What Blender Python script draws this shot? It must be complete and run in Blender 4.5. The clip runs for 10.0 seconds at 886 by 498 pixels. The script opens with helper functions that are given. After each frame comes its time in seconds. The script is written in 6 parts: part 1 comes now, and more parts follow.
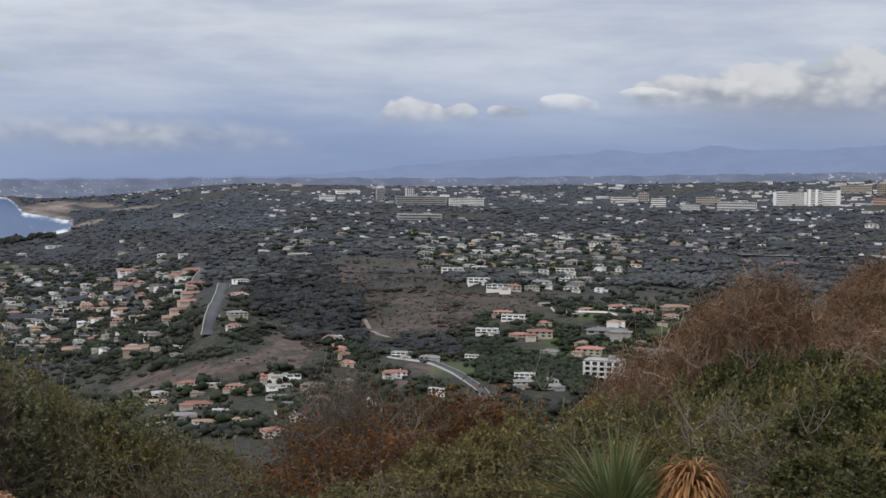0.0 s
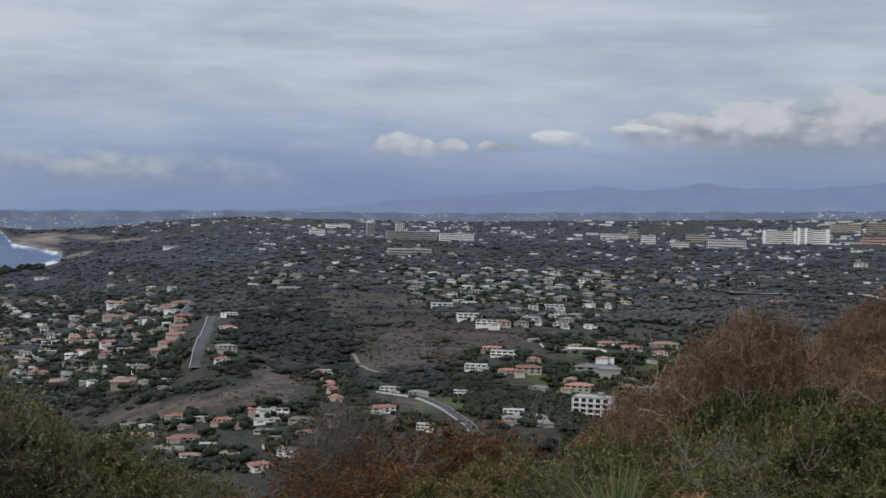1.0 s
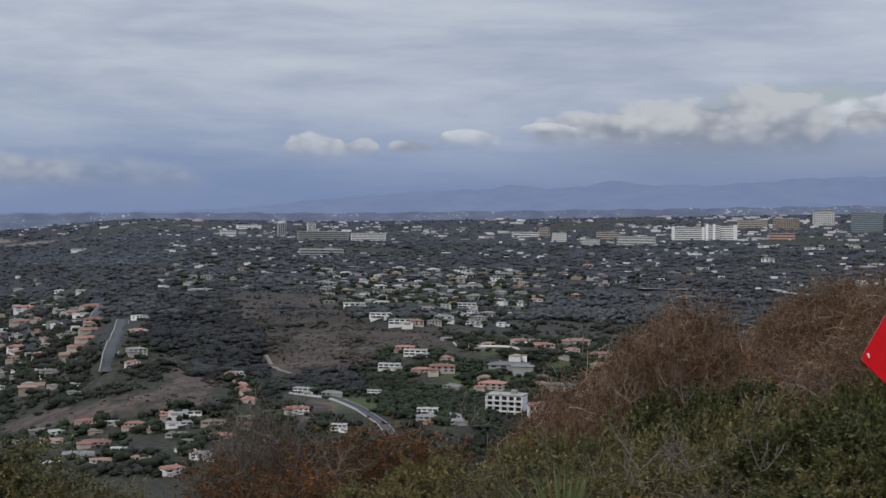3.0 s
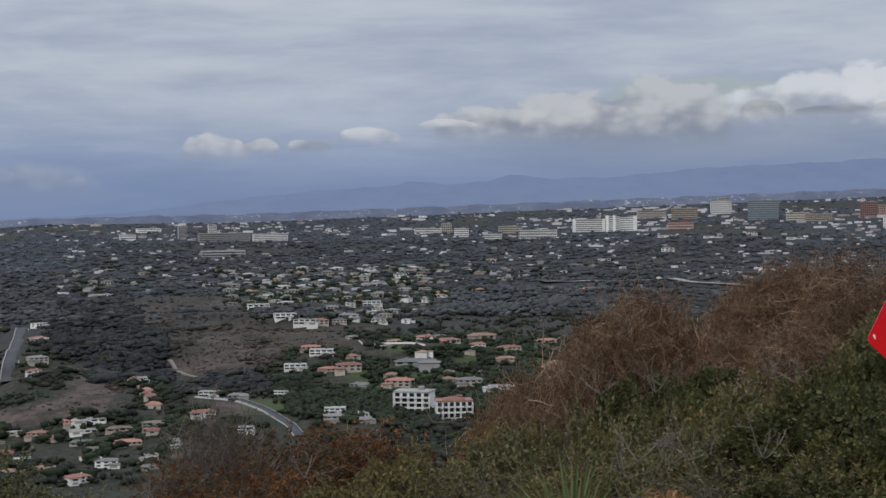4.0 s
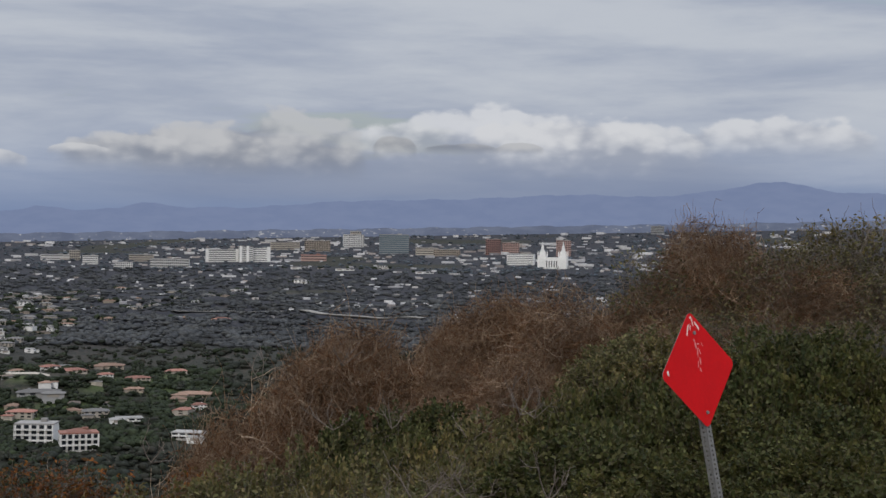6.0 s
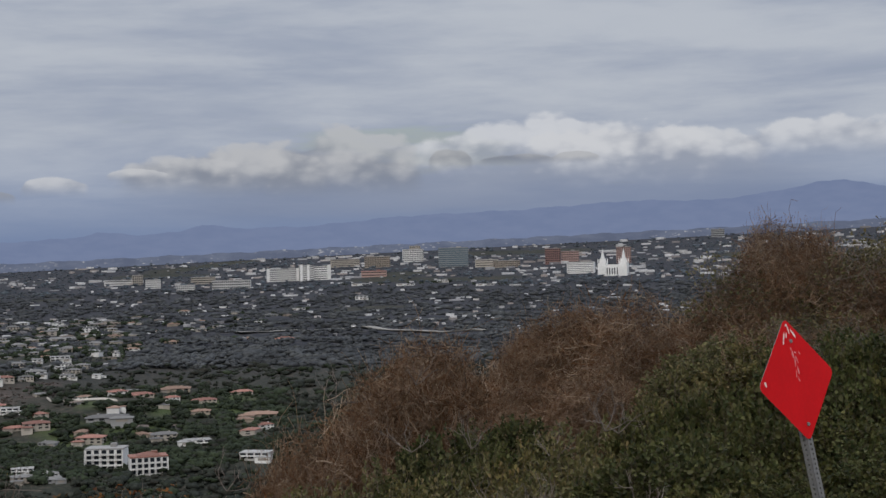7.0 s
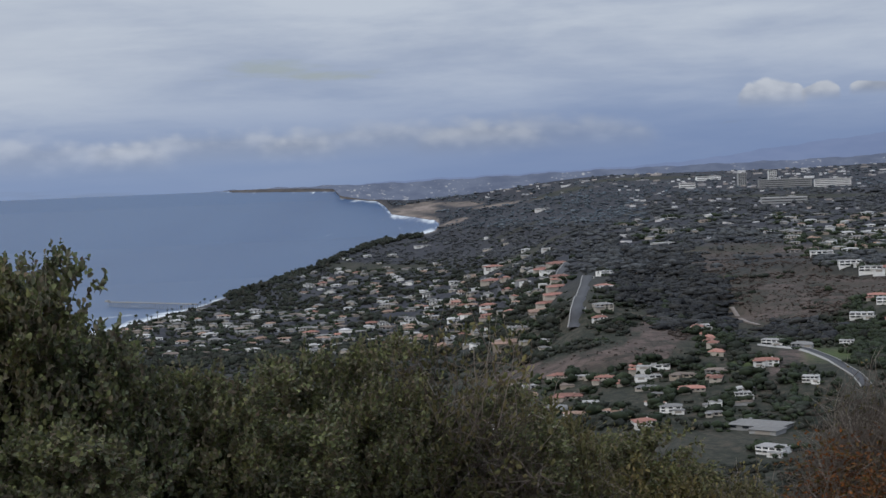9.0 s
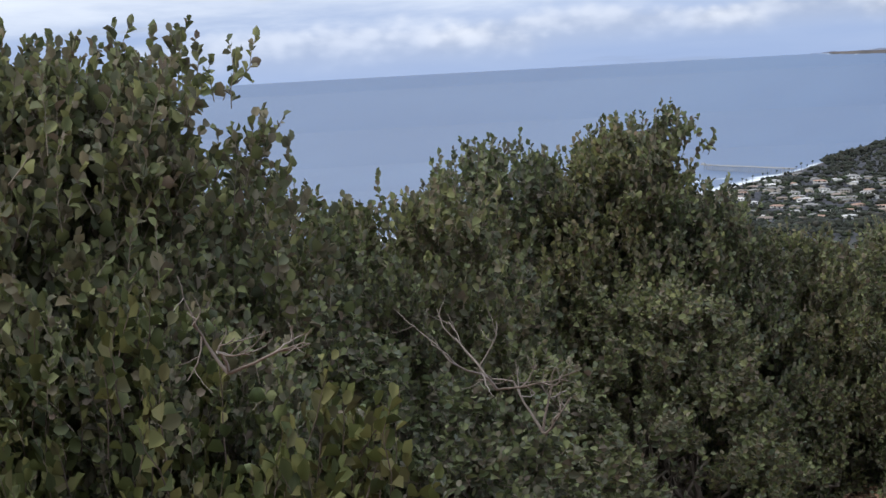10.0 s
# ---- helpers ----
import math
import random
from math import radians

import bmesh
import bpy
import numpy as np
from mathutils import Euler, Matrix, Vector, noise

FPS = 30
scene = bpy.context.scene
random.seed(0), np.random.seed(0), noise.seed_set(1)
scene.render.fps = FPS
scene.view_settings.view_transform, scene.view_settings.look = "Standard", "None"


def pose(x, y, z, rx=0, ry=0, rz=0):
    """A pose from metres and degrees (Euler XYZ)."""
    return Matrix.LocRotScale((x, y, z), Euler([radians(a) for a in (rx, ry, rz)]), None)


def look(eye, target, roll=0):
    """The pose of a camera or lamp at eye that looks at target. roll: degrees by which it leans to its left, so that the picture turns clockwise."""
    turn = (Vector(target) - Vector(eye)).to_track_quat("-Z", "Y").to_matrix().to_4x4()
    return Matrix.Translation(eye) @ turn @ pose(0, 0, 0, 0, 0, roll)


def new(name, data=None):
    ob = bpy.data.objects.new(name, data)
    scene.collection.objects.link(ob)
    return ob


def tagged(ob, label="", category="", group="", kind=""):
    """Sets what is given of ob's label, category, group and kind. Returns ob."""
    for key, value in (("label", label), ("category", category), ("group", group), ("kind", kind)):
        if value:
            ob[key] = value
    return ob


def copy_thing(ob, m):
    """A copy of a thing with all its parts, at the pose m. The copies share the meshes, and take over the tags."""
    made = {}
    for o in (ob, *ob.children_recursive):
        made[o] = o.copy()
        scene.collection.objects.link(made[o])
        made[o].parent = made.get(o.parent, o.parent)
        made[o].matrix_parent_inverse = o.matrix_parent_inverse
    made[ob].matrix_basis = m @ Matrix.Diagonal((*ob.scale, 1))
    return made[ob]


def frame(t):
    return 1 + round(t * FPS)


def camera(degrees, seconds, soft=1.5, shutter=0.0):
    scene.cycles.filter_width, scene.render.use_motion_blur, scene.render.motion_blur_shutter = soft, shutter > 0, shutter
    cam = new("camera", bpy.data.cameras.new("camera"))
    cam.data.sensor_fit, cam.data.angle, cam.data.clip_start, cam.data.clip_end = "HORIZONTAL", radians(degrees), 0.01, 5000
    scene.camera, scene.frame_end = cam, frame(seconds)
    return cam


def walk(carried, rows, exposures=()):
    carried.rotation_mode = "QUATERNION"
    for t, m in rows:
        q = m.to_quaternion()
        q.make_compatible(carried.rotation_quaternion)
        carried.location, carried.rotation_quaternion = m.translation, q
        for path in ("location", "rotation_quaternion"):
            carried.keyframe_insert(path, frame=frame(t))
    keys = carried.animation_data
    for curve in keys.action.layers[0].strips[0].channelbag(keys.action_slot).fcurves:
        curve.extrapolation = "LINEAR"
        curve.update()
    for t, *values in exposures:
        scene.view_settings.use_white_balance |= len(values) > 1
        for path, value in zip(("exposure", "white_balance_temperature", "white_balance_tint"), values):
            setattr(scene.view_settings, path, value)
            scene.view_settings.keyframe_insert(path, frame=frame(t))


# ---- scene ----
# ---- camera ----
EYE_Z = 240.0
cam = camera(32.59, 10.0)


def aim(x, y, dz, bearing, pitch, roll):
    a, p = radians(bearing), radians(pitch)
    e = (x, y, EYE_Z + dz)
    return look(e, (e[0] + math.sin(a) * math.cos(p), e[1] + math.cos(a) * math.cos(p), e[2] + math.sin(p)), roll)


walk(cam, [
    (0.0, aim(-0.000, -0.000, 0.002, 0.000, -2.795, 0.845)),
    (0.5, aim(0.003, -0.009, 0.001, 1.918, -1.795, 0.927)),
    (1.0, aim(-0.091, -0.107, 0.008, 0.361, -1.460, 1.387)),
    (1.3, aim(-0.018, -0.074, 0.016, -1.341, -1.508, 0.592)),
    (1.5, aim(-0.044, -0.039, -0.014, 1.167, -1.504, 1.027)),
    (2.0, aim(-0.063, 0.019, -0.033, 3.014, -1.287, 0.546)),
    (2.5, aim(-0.180, 0.145, -0.055, 2.627, -1.408, 1.512)),
    (3.0, aim(-0.170, 0.615, -0.072, 3.689, -1.422, 0.835)),
    (3.2, aim(-0.228, 0.724, -0.089, 5.472, -1.476, 1.674)),
    (4.3, aim(-0.790, 1.040, -0.115, 8.292, -1.504, -1.659)),
    (4.5, aim(-0.870, 1.099, -0.108, 9.699, -1.463, -1.461)),
    (5.0, aim(-1.010, 1.388, -0.133, 12.997, -1.512, 0.614)),
    (5.5, aim(-1.226, 1.621, -0.145, 19.296, -0.696, 0.313)),
    (5.7, aim(-1.291, 1.676, -0.151, 21.236, -0.472, 1.512)),
    (6.8, aim(-1.306, 2.013, -0.124, 19.821, 0.064, -1.640)),
    (7.0, aim(-1.290, 2.080, -0.129, 18.940, 0.150, -1.334)),
    (7.5, aim(-1.382, 2.035, -0.118, 8.693, 0.132, -1.529)),
    (7.7, aim(-1.439, 2.051, -0.089, 1.696, 0.332, -3.344)),
    (8.0, aim(-1.412, 2.036, -0.076, -7.437, -1.251, -3.311)),
    (8.5, aim(-1.415, 2.052, -0.078, -12.619, -2.199, -3.129)),
    (9.0, aim(-1.421, 2.064, -0.080, -13.617, -2.965, -2.310)),
    (9.5, aim(-1.450, 2.075, -0.085, -24.170, -6.734, -3.533)),
    (10.0, aim(-1.504, 2.118, -0.097, -36.113, -7.049, -3.137)),
], exposures=[(0.0, 0.3, 6850, 11), (1.0, 0.05, 6600, 10), (2.5, 0.0, 6550, 10), (4.5, -0.05, 6650, 10), (5.5, -0.05, 6800, 11), (7.0, -0.15, 6750, 11), (8.0, -0.28, 6500, 10),
               (8.5, -0.18, 6400, 10), (9.0, -0.0, 6450, 10), (9.5, 0.38, 6900, 11), (10.0, 0.76, 6600, 10)])

# ---- sky, sun ----
world = bpy.data.worlds.new("sky")
scene.world = world
world.use_nodes = True
SUN_EL, SUN_BEARING = 38.0, 205.0


class Nodes:
    """A few short cuts for node trees."""

    def __init__(self, tree):
        self.t = tree

    def add(self, kind, ins=None):
        n = self.t.nodes.new(kind)
        for k, v in (ins or {}).items():
            s = n.inputs[k]
            if isinstance(v, bpy.types.NodeSocket):
                self.t.links.new(v, s)
            else:
                s.default_value = v
        return n

    def math(self, op, a, b=0.0, c=0.0):
        n = self.add("ShaderNodeMath", {0: a, 1: b, 2: c})
        n.operation = op
        return n.outputs[0]

    def ramp(self, v, a, b, lo=0.0, hi=1.0, kind="SMOOTHSTEP"):
        n = self.add("ShaderNodeMapRange", {0: v, 1: a, 2: b, 3: lo, 4: hi})
        n.interpolation_type = kind
        return n.outputs[0]

    def mix(self, f, a, b, blend="MIX"):
        n = self.add("ShaderNodeMix")
        n.data_type, n.blend_type = "RGBA", blend
        for i, v in ((0, f), (6, a), (7, b)):
            if isinstance(v, bpy.types.NodeSocket):
                self.t.links.new(v, n.inputs[i])
            else:
                n.inputs[i].default_value = v
        return n.outputs[2]

    def noise(self, vec, scale, detail=4.0, rough=0.55, dist=0.0):
        return self.add("ShaderNodeTexNoise", {"Vector": vec, "Scale": scale, "Detail": detail, "Roughness": rough,
                                               "Distortion": dist}).outputs[0]

    def attribute(self, name):
        n = self.add("ShaderNodeAttribute")
        n.attribute_name = name
        return n

    def xyz(self, x, y, z):
        return self.add("ShaderNodeCombineXYZ", {0: x, 1: y, 2: z}).outputs[0]


def rgb(r, g, b):
    return (r, g, b, 1.0)


def build_sky():
    tree = world.node_tree
    tree.nodes.clear()
    n = Nodes(tree)
    co = n.add("ShaderNodeTexCoord").outputs["Generated"]
    sep = n.add("ShaderNodeSeparateXYZ", {0: co})
    x, y, z = sep.outputs
    az = n.math("MULTIPLY", n.math("ARCTAN2", x, y), 180 / math.pi)
    el = n.math("MULTIPLY", n.math("ARCSINE", z), 180 / math.pi)
    sky = n.add("ShaderNodeTexSky")
    sky.sky_type, sky.sun_disc = "NISHITA", False
    sky.sun_elevation, sky.sun_rotation = radians(SUN_EL), radians(SUN_BEARING)
    sky.air_density, sky.dust_density = 1.2, 2.0
    blue = n.mix(1.0, sky.outputs[0], rgb(0.085, 0.085, 0.085), "MULTIPLY")
    # overcast sheet: long flat streaks, cloud base blue-grey, thinner towards the zenith
    p = n.xyz(n.math("MULTIPLY", az, 0.035), n.math("MULTIPLY", el, 0.22), 0.0)
    streak = n.noise(p, 1.7, 6.0, 0.55, 0.3)
    p2 = n.xyz(n.math("MULTIPLY", az, 0.10), n.math("MULTIPLY", el, 0.55), 4.7)
    fine = n.noise(p2, 1.6, 5.0, 0.6, 0.2)
    s = n.math("ADD", n.math("MULTIPLY", streak, 0.7), n.math("MULTIPLY", fine, 0.3))
    cover = n.ramp(s, 0.36, 0.62)
    low = n.ramp(el, -0.5, 5.5)
    base = n.mix(low, rgb(0.182, 0.262, 0.445), rgb(0.34, 0.40, 0.52))
    pale = n.mix(low, rgb(0.235, 0.31, 0.48), rgb(0.50, 0.555, 0.64))
    sheet = n.mix(cover, base, pale)
    # small breaks in the sheet
    hole = n.math("MULTIPLY", n.ramp(streak, 0.40, 0.33), 0.5)
    col = n.mix(hole, sheet, blue)

    # rain haze low over the land, and haze at the horizon
    veil = n.math("MULTIPLY", n.ramp(el, 2.9, 0.3), 0.55)
    col = n.mix(veil, col, n.mix(n.ramp(az, -8.0, -22.0), rgb(0.172, 0.235, 0.395), rgb(0.245, 0.315, 0.47)))

    # heaps of cumulus on a flat base: centre bearing, half width, base and top elevation, brightness
    wob = n.noise(n.xyz(n.math("MULTIPLY", az, 0.42), n.math("MULTIPLY", el, 0.9), 1.3), 1.0, 6.0, 0.62)
    puff = n.add("ShaderNodeTexVoronoi")
    puff.feature = "SMOOTH_F1"
    tree.links.new(n.xyz(n.math("MULTIPLY", az, 0.75), n.math("MULTIPLY", el, 1.25), 0.0), puff.inputs["Vector"])
    puff.inputs["Scale"].default_value, puff.inputs["Detail"].default_value = 0.95, 2.0
    puff = puff.outputs[0]
    tuft = n.add("ShaderNodeTexVoronoi", {"Vector": n.xyz(n.math("MULTIPLY", az, 1.9), n.math("MULTIPLY", el, 2.6), 3.0), "Scale": 1.0})
    tuft.feature = "SMOOTH_F1"
    lump = n.math("ADD", n.math("MULTIPLY", n.math("SUBTRACT", wob, 0.5), 1.1), n.math("MULTIPLY", n.math("SUBTRACT", 0.72, puff), 0.8))
    lump = n.math("ADD", lump, n.math("MULTIPLY", n.math("SUBTRACT", 0.5, tuft.outputs[0]), 0.45))
    # the shaded rain-grey layer below the cloud bank
    dim = n.math("MULTIPLY", n.math("MULTIPLY", n.ramp(az, 5.0, 13.0), n.ramp(az, 36.0, 30.0)), n.math("MULTIPLY", n.ramp(el, 3.7, 2.7), n.ramp(el, 0.9, 1.9)))
    col = n.mix(n.math("MULTIPLY", dim, 0.42), col, rgb(0.185, 0.225, 0.335))
    for c, w, lo, hi, k, *thin in CLOUDS:
        u = n.math("DIVIDE", n.math("SUBTRACT", az, c), w)
        arch = n.math("SQRT", n.math("MAXIMUM", n.math("SUBTRACT", 1.0, n.math("MULTIPLY", u, u)), 0.0))
        v = n.math("DIVIDE", n.math("SUBTRACT", el, lo), hi - lo)
        top = n.math("SUBTRACT", n.math("ADD", arch, n.math("MULTIPLY", lump, 0.45 if thin or w > 5 else 0.62)), v)
        soft = 0.5 if thin else 0.19
        a = n.ramp(top, 0.0, soft)
        a = n.math("MULTIPLY", a, n.ramp(v, -0.55, 0.5))
        a = n.math("MULTIPLY", a, n.ramp(n.math("ABSOLUTE", u), 1.0, 0.8))
        tone = n.math("ADD", n.math("MULTIPLY", v, 0.55), n.math("MULTIPLY", lump, 0.8))
        c_ = n.mix(n.ramp(tone, -0.2, 0.5), rgb(0.34 * k, 0.385 * k, 0.48 * k), rgb(0.69 * k, 0.725 * k, 0.78 * k))
        col = n.mix(n.math("MULTIPLY", a, thin[0] if thin else 0.76), col, c_)
    # a smooth bright sheet over the sea
    sheet2 = n.math("MULTIPLY", n.ramp(az, -20.0, -36.0), n.ramp(n.math("ADD", el, n.math("MULTIPLY", n.math("SUBTRACT", fine, 0.5), 2.5)), 1.2, 3.4))
    col = n.mix(n.math("MULTIPLY", sheet2, 0.6), col, rgb(0.60, 0.645, 0.70))
    # an overcast sky is about three times as bright overhead as at its foot
    k = n.math("ADD", 1.0, n.math("MULTIPLY", n.ramp(el, 9.0, 80.0), 1.8))
    col = n.mix(1.0, col, n.xyz(k, k, k), "MULTIPLY")
    bg = n.add("ShaderNodeBackground", {"Color": col, "Strength": 1.0})
    tree.links.new(bg.outputs[0], n.add("ShaderNodeOutputWorld").inputs[0])


CLOUDS = [(23.6, 6.4, 3.1, 5.2, 0.98), (33.6, 3.8, 3.6, 4.75, 0.95), (26.5, 5.0, 3.2, 4.7, 0.92), (12.6, 6.0, 2.8, 4.1, 0.66), (15.2, 3.2, 2.9, 4.9, 0.74), (12.2, 2.6, 2.9, 4.5, 0.74), (9.2, 2.4, 3.0, 3.9, 0.76), (7.6, 1.2, 3.05, 3.4, 0.84), (19.3, 0.9, 3.35, 4.0, 0.58), (21.8, 1.5, 3.4, 3.75, 0.62), (24.0, 1.0, 3.4, 3.7, 0.66),
          (-1.2, 1.35, 2.1, 3.0, 0.80), (0.55, 0.75, 2.2, 2.75, 0.74), (4.6, 1.3, 2.6, 3.2, 0.88), (2.4, 0.9, 2.3, 2.75, 0.72),
          (-10.0, 5.0, 0.9, 2.1, 0.62, 0.34), (-15.0, 6.0, 1.0, 2.1, 0.68, 0.42), (-22.0, 5.0, 0.9, 2.0, 0.76, 0.46), (-30.0, 7.0, 0.7, 2.0, 0.84, 0.44), (-40.0, 9.0, 0.3, 1.9, 0.88, 0.42)]
build_sky()

sun = new("sun", bpy.data.lights.new("sun", "SUN"))
sun.data.energy, sun.data.angle, sun.data.color = 1.2, radians(30), (1.0, 0.95, 0.88)
sun.matrix_world = look((0, 0, 400), (-math.sin(radians(SUN_BEARING)) * math.cos(radians(SUN_EL)), -math.cos(radians(SUN_BEARING)) * math.cos(radians(SUN_EL)), 400 - math.sin(radians(SUN_EL))))

# ---- materials ----
def material(name, build, rough=0.85, metal=0.0, spec=0.3, bump=None):
    """build(n, co) gives the colour socket; bump(n, co) a height socket and a strength."""
    m = bpy.data.materials.new(name)
    m.use_nodes = True
    n = Nodes(m.node_tree)
    b = m.node_tree.nodes["Principled BSDF"]
    co = n.add("ShaderNodeTexCoord").outputs["Object"]
    c = build(n, co)
    m.node_tree.links.new(c, b.inputs["Base Color"])
    b.inputs["Roughness"].default_value, b.inputs["Metallic"].default_value = rough, metal
    b.inputs["Specular IOR Level"].default_value = spec
    if bump:
        h, k = bump(n, co)
        m.node_tree.links.new(n.add("ShaderNodeBump", {"Height": h, "Strength": k, "Distance": 1.0}).outputs[0], b.inputs["Normal"])
    return m


def island(n):
    return n.add("ShaderNodeNewGeometry").outputs["Random Per Island"]


def obrand(n):
    return n.add("ShaderNodeObjectInfo").outputs["Random"]


def stops(n, v, cols):
    r = n.add("ShaderNodeValToRGB", {0: v})
    e = r.color_ramp.elements
    while len(e) < len(cols):
        e.new(0.5)
    for i, c in enumerate(cols):
        e[i].position, e[i].color = i / (len(cols) - 1), rgb(*c)
    return r.outputs[0]


def leafy(name, cols, rough=0.6, spec=0.35, drift=1.3):
    """Leaf paint, different from leaf to leaf, with a slow drift over the plant."""
    def build(n, co):
        c = stops(n, island(n), cols)
        k = n.ramp(n.noise(co, drift, 3.0), 0.3, 0.7, 0.7, 1.25)
        if drift < 1:
            k = n.math("MULTIPLY", k, n.ramp(n.noise(co, drift * 0.04, 4.0, 0.6), 0.35, 0.65, 0.72, 1.2))
        c = n.mix(1.0, c, n.xyz(k, k, k), "MULTIPLY")
        if drift < 1 or spec < 0.15:
            return c
        # each plant has its own cast, from olive to grey-green
        return n.mix(1.0, c, n.mix(obrand(n), rgb(1.07, 1.01, 0.92), rgb(0.90, 0.98, 1.10)), "MULTIPLY")
    m = material(name, build, rough, 0.0, spec)
    n = Nodes(m.node_tree)
    skin, end = m.node_tree.nodes["Principled BSDF"], m.node_tree.nodes["Material Output"]
    col = skin.inputs["Base Color"].links[0].from_socket
    thin = n.add("ShaderNodeBsdfTranslucent", {0: col})
    both = n.add("ShaderNodeMixShader", {0: 0.28, 1: skin.outputs[0], 2: thin.outputs[0]})
    m.node_tree.links.new(both.outputs[0], end.inputs[0])
    return m


def plain(name, col, rough=0.8, var=0.18, scale=0.6, metal=0.0, spec=0.3, byobject=0.0):
    def build(n, co):
        v = n.noise(co, scale, 5.0, 0.6)
        w = n.noise(co, scale * 9.0, 3.0, 0.6)
        k = n.ramp(n.math("ADD", n.math("MULTIPLY", v, 0.65), n.math("MULTIPLY", w, 0.35)), 0.3, 0.7, 1 - var, 1 + var, "LINEAR")
        if byobject:
            pick = n.math("FRACT", n.math("ADD", obrand(n), n.math("MULTIPLY", island(n), 7.31)))
            k = n.math("MULTIPLY", k, n.ramp(pick, 0, 1, 1 - byobject, 1 + byobject, "LINEAR"))
        return n.mix(1.0, rgb(*col), n.xyz(k, k, k), "MULTIPLY")
    return material(name, build, rough, metal, spec)


def ground_build(n, co):
    cov = n.attribute("cover").outputs["Color"]
    s = n.add("ShaderNodeSeparateColor", {0: cov})
    big, mid, fine = n.noise(co, 0.012, 5.0), n.noise(co, 0.09, 5.0, 0.65), n.noise(co, 1.6, 4.0, 0.6)
    tuft = n.noise(co, 0.16, 4.0, 0.7)
    scrub = stops(n, n.ramp(n.math("ADD", n.math("MULTIPLY", big, 0.3), n.math("MULTIPLY", tuft, 0.7)), 0.36, 0.64),
                  [(0.020, 0.023, 0.018), (0.029, 0.032, 0.024), (0.042, 0.041, 0.032), (0.066, 0.056, 0.044)])
    soil = n.mix(n.ramp(mid, 0.35, 0.65), rgb(0.070, 0.053, 0.048), rgb(0.112, 0.085, 0.074))
    soil = n.mix(n.ramp(n.noise(co, 0.05, 6.0, 0.8, 0.6), 0.47, 0.60), soil, rgb(0.036, 0.034, 0.028))
    lawn = n.mix(mid, rgb(0.040, 0.062, 0.022), rgb(0.085, 0.11, 0.04))
    mulch = stops(n, n.noise(co, 22.0, 6.0, 0.75), [(0.07, 0.036, 0.022), (0.17, 0.085, 0.050), (0.27, 0.15, 0.09), (0.40, 0.26, 0.16)])
    c = n.mix(s.outputs[0], scrub, soil)
    c = n.mix(s.outputs[1], c, lawn)
    k = n.ramp(fine, 0.3, 0.7, 0.8, 1.2)
    c = n.mix(1.0, c, n.xyz(k, k, k), "MULTIPLY")
    # woodland floor: shade between crowns and distance haze are put into its colour
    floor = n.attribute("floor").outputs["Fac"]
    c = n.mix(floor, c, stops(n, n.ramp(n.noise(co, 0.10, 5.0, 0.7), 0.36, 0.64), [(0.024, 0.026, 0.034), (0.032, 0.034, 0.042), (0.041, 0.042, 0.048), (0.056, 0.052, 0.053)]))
    cliff = n.mix(n.ramp(n.noise(co, 0.02, 6.0, 0.7), 0.35, 0.65), rgb(0.115, 0.095, 0.086), rgb(0.24, 0.195, 0.168))
    c = n.mix(n.attribute("sandstone").outputs["Fac"], c, cliff)
    return n.mix(s.outputs[2], c, mulch)


M = {}
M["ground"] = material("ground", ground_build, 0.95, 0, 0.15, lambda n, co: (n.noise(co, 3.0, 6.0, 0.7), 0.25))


def water_build(n, co):
    cov = n.attribute("surf").outputs["Fac"]
    p = n.add("ShaderNodeMapping", {0: co, "Scale": (1.0, 0.35, 1.0)}).outputs[0]
    f = n.noise(p, 0.012, 6.0, 0.7, 1.0)
    foam = n.ramp(n.math("ADD", cov, n.math("MULTIPLY", n.math("SUBTRACT", f, 0.5), 2.6)), 0.50, 0.95)
    deep = n.mix(n.ramp(n.noise(p, 0.0022, 4.0), 0.3, 0.7), rgb(0.026, 0.062, 0.138), rgb(0.038, 0.080, 0.160))
    return n.mix(foam, deep, rgb(0.58, 0.61, 0.63))


M["water"] = material("sea water", water_build, 0.38, 0, 0.38, lambda n, co: (n.noise(co, 0.09, 6.0, 0.65), 0.5))
M["tree"] = leafy("tree foliage", [(0.034, 0.040, 0.031), (0.041, 0.048, 0.038), (0.053, 0.056, 0.044), (0.038, 0.044, 0.038), (0.063, 0.058, 0.048)], 0.85, 0.1, 0.5)
# distance haze is mixed into this bluish foliage colour
M["hazetree"] = leafy("tree foliage tinted with distance haze", [(0.077, 0.083, 0.091), (0.090, 0.096, 0.101), (0.105, 0.108, 0.108), (0.083, 0.089, 0.098)], 0.9, 0.1, 0.25)
M["treegreen"] = leafy("garden tree foliage", [(0.026, 0.036, 0.021), (0.032, 0.044, 0.024), (0.041, 0.054, 0.028), (0.029, 0.038, 0.025)], 0.75, 0.2, 0.5)
M["darktree"] = leafy("dark oak foliage", [(0.044, 0.047, 0.051), (0.054, 0.056, 0.059), (0.067, 0.066, 0.063), (0.049, 0.053, 0.061)], 0.9, 0.1, 0.45)
# paler and bluer again: thicker haze put into the leaf colour
M["farhazetree"] = leafy("far tree foliage paled with distance haze", [(0.094, 0.114, 0.139), (0.108, 0.130, 0.151), (0.127, 0.144, 0.159), (0.102, 0.122, 0.146)], 0.9, 0.1, 0.15)
M["heathleaf"] = leafy("brown heath scrub", [(0.063, 0.051, 0.047), (0.084, 0.067, 0.058), (0.107, 0.081, 0.069), (0.074, 0.064, 0.058)], 0.9, 0.1, 0.5)
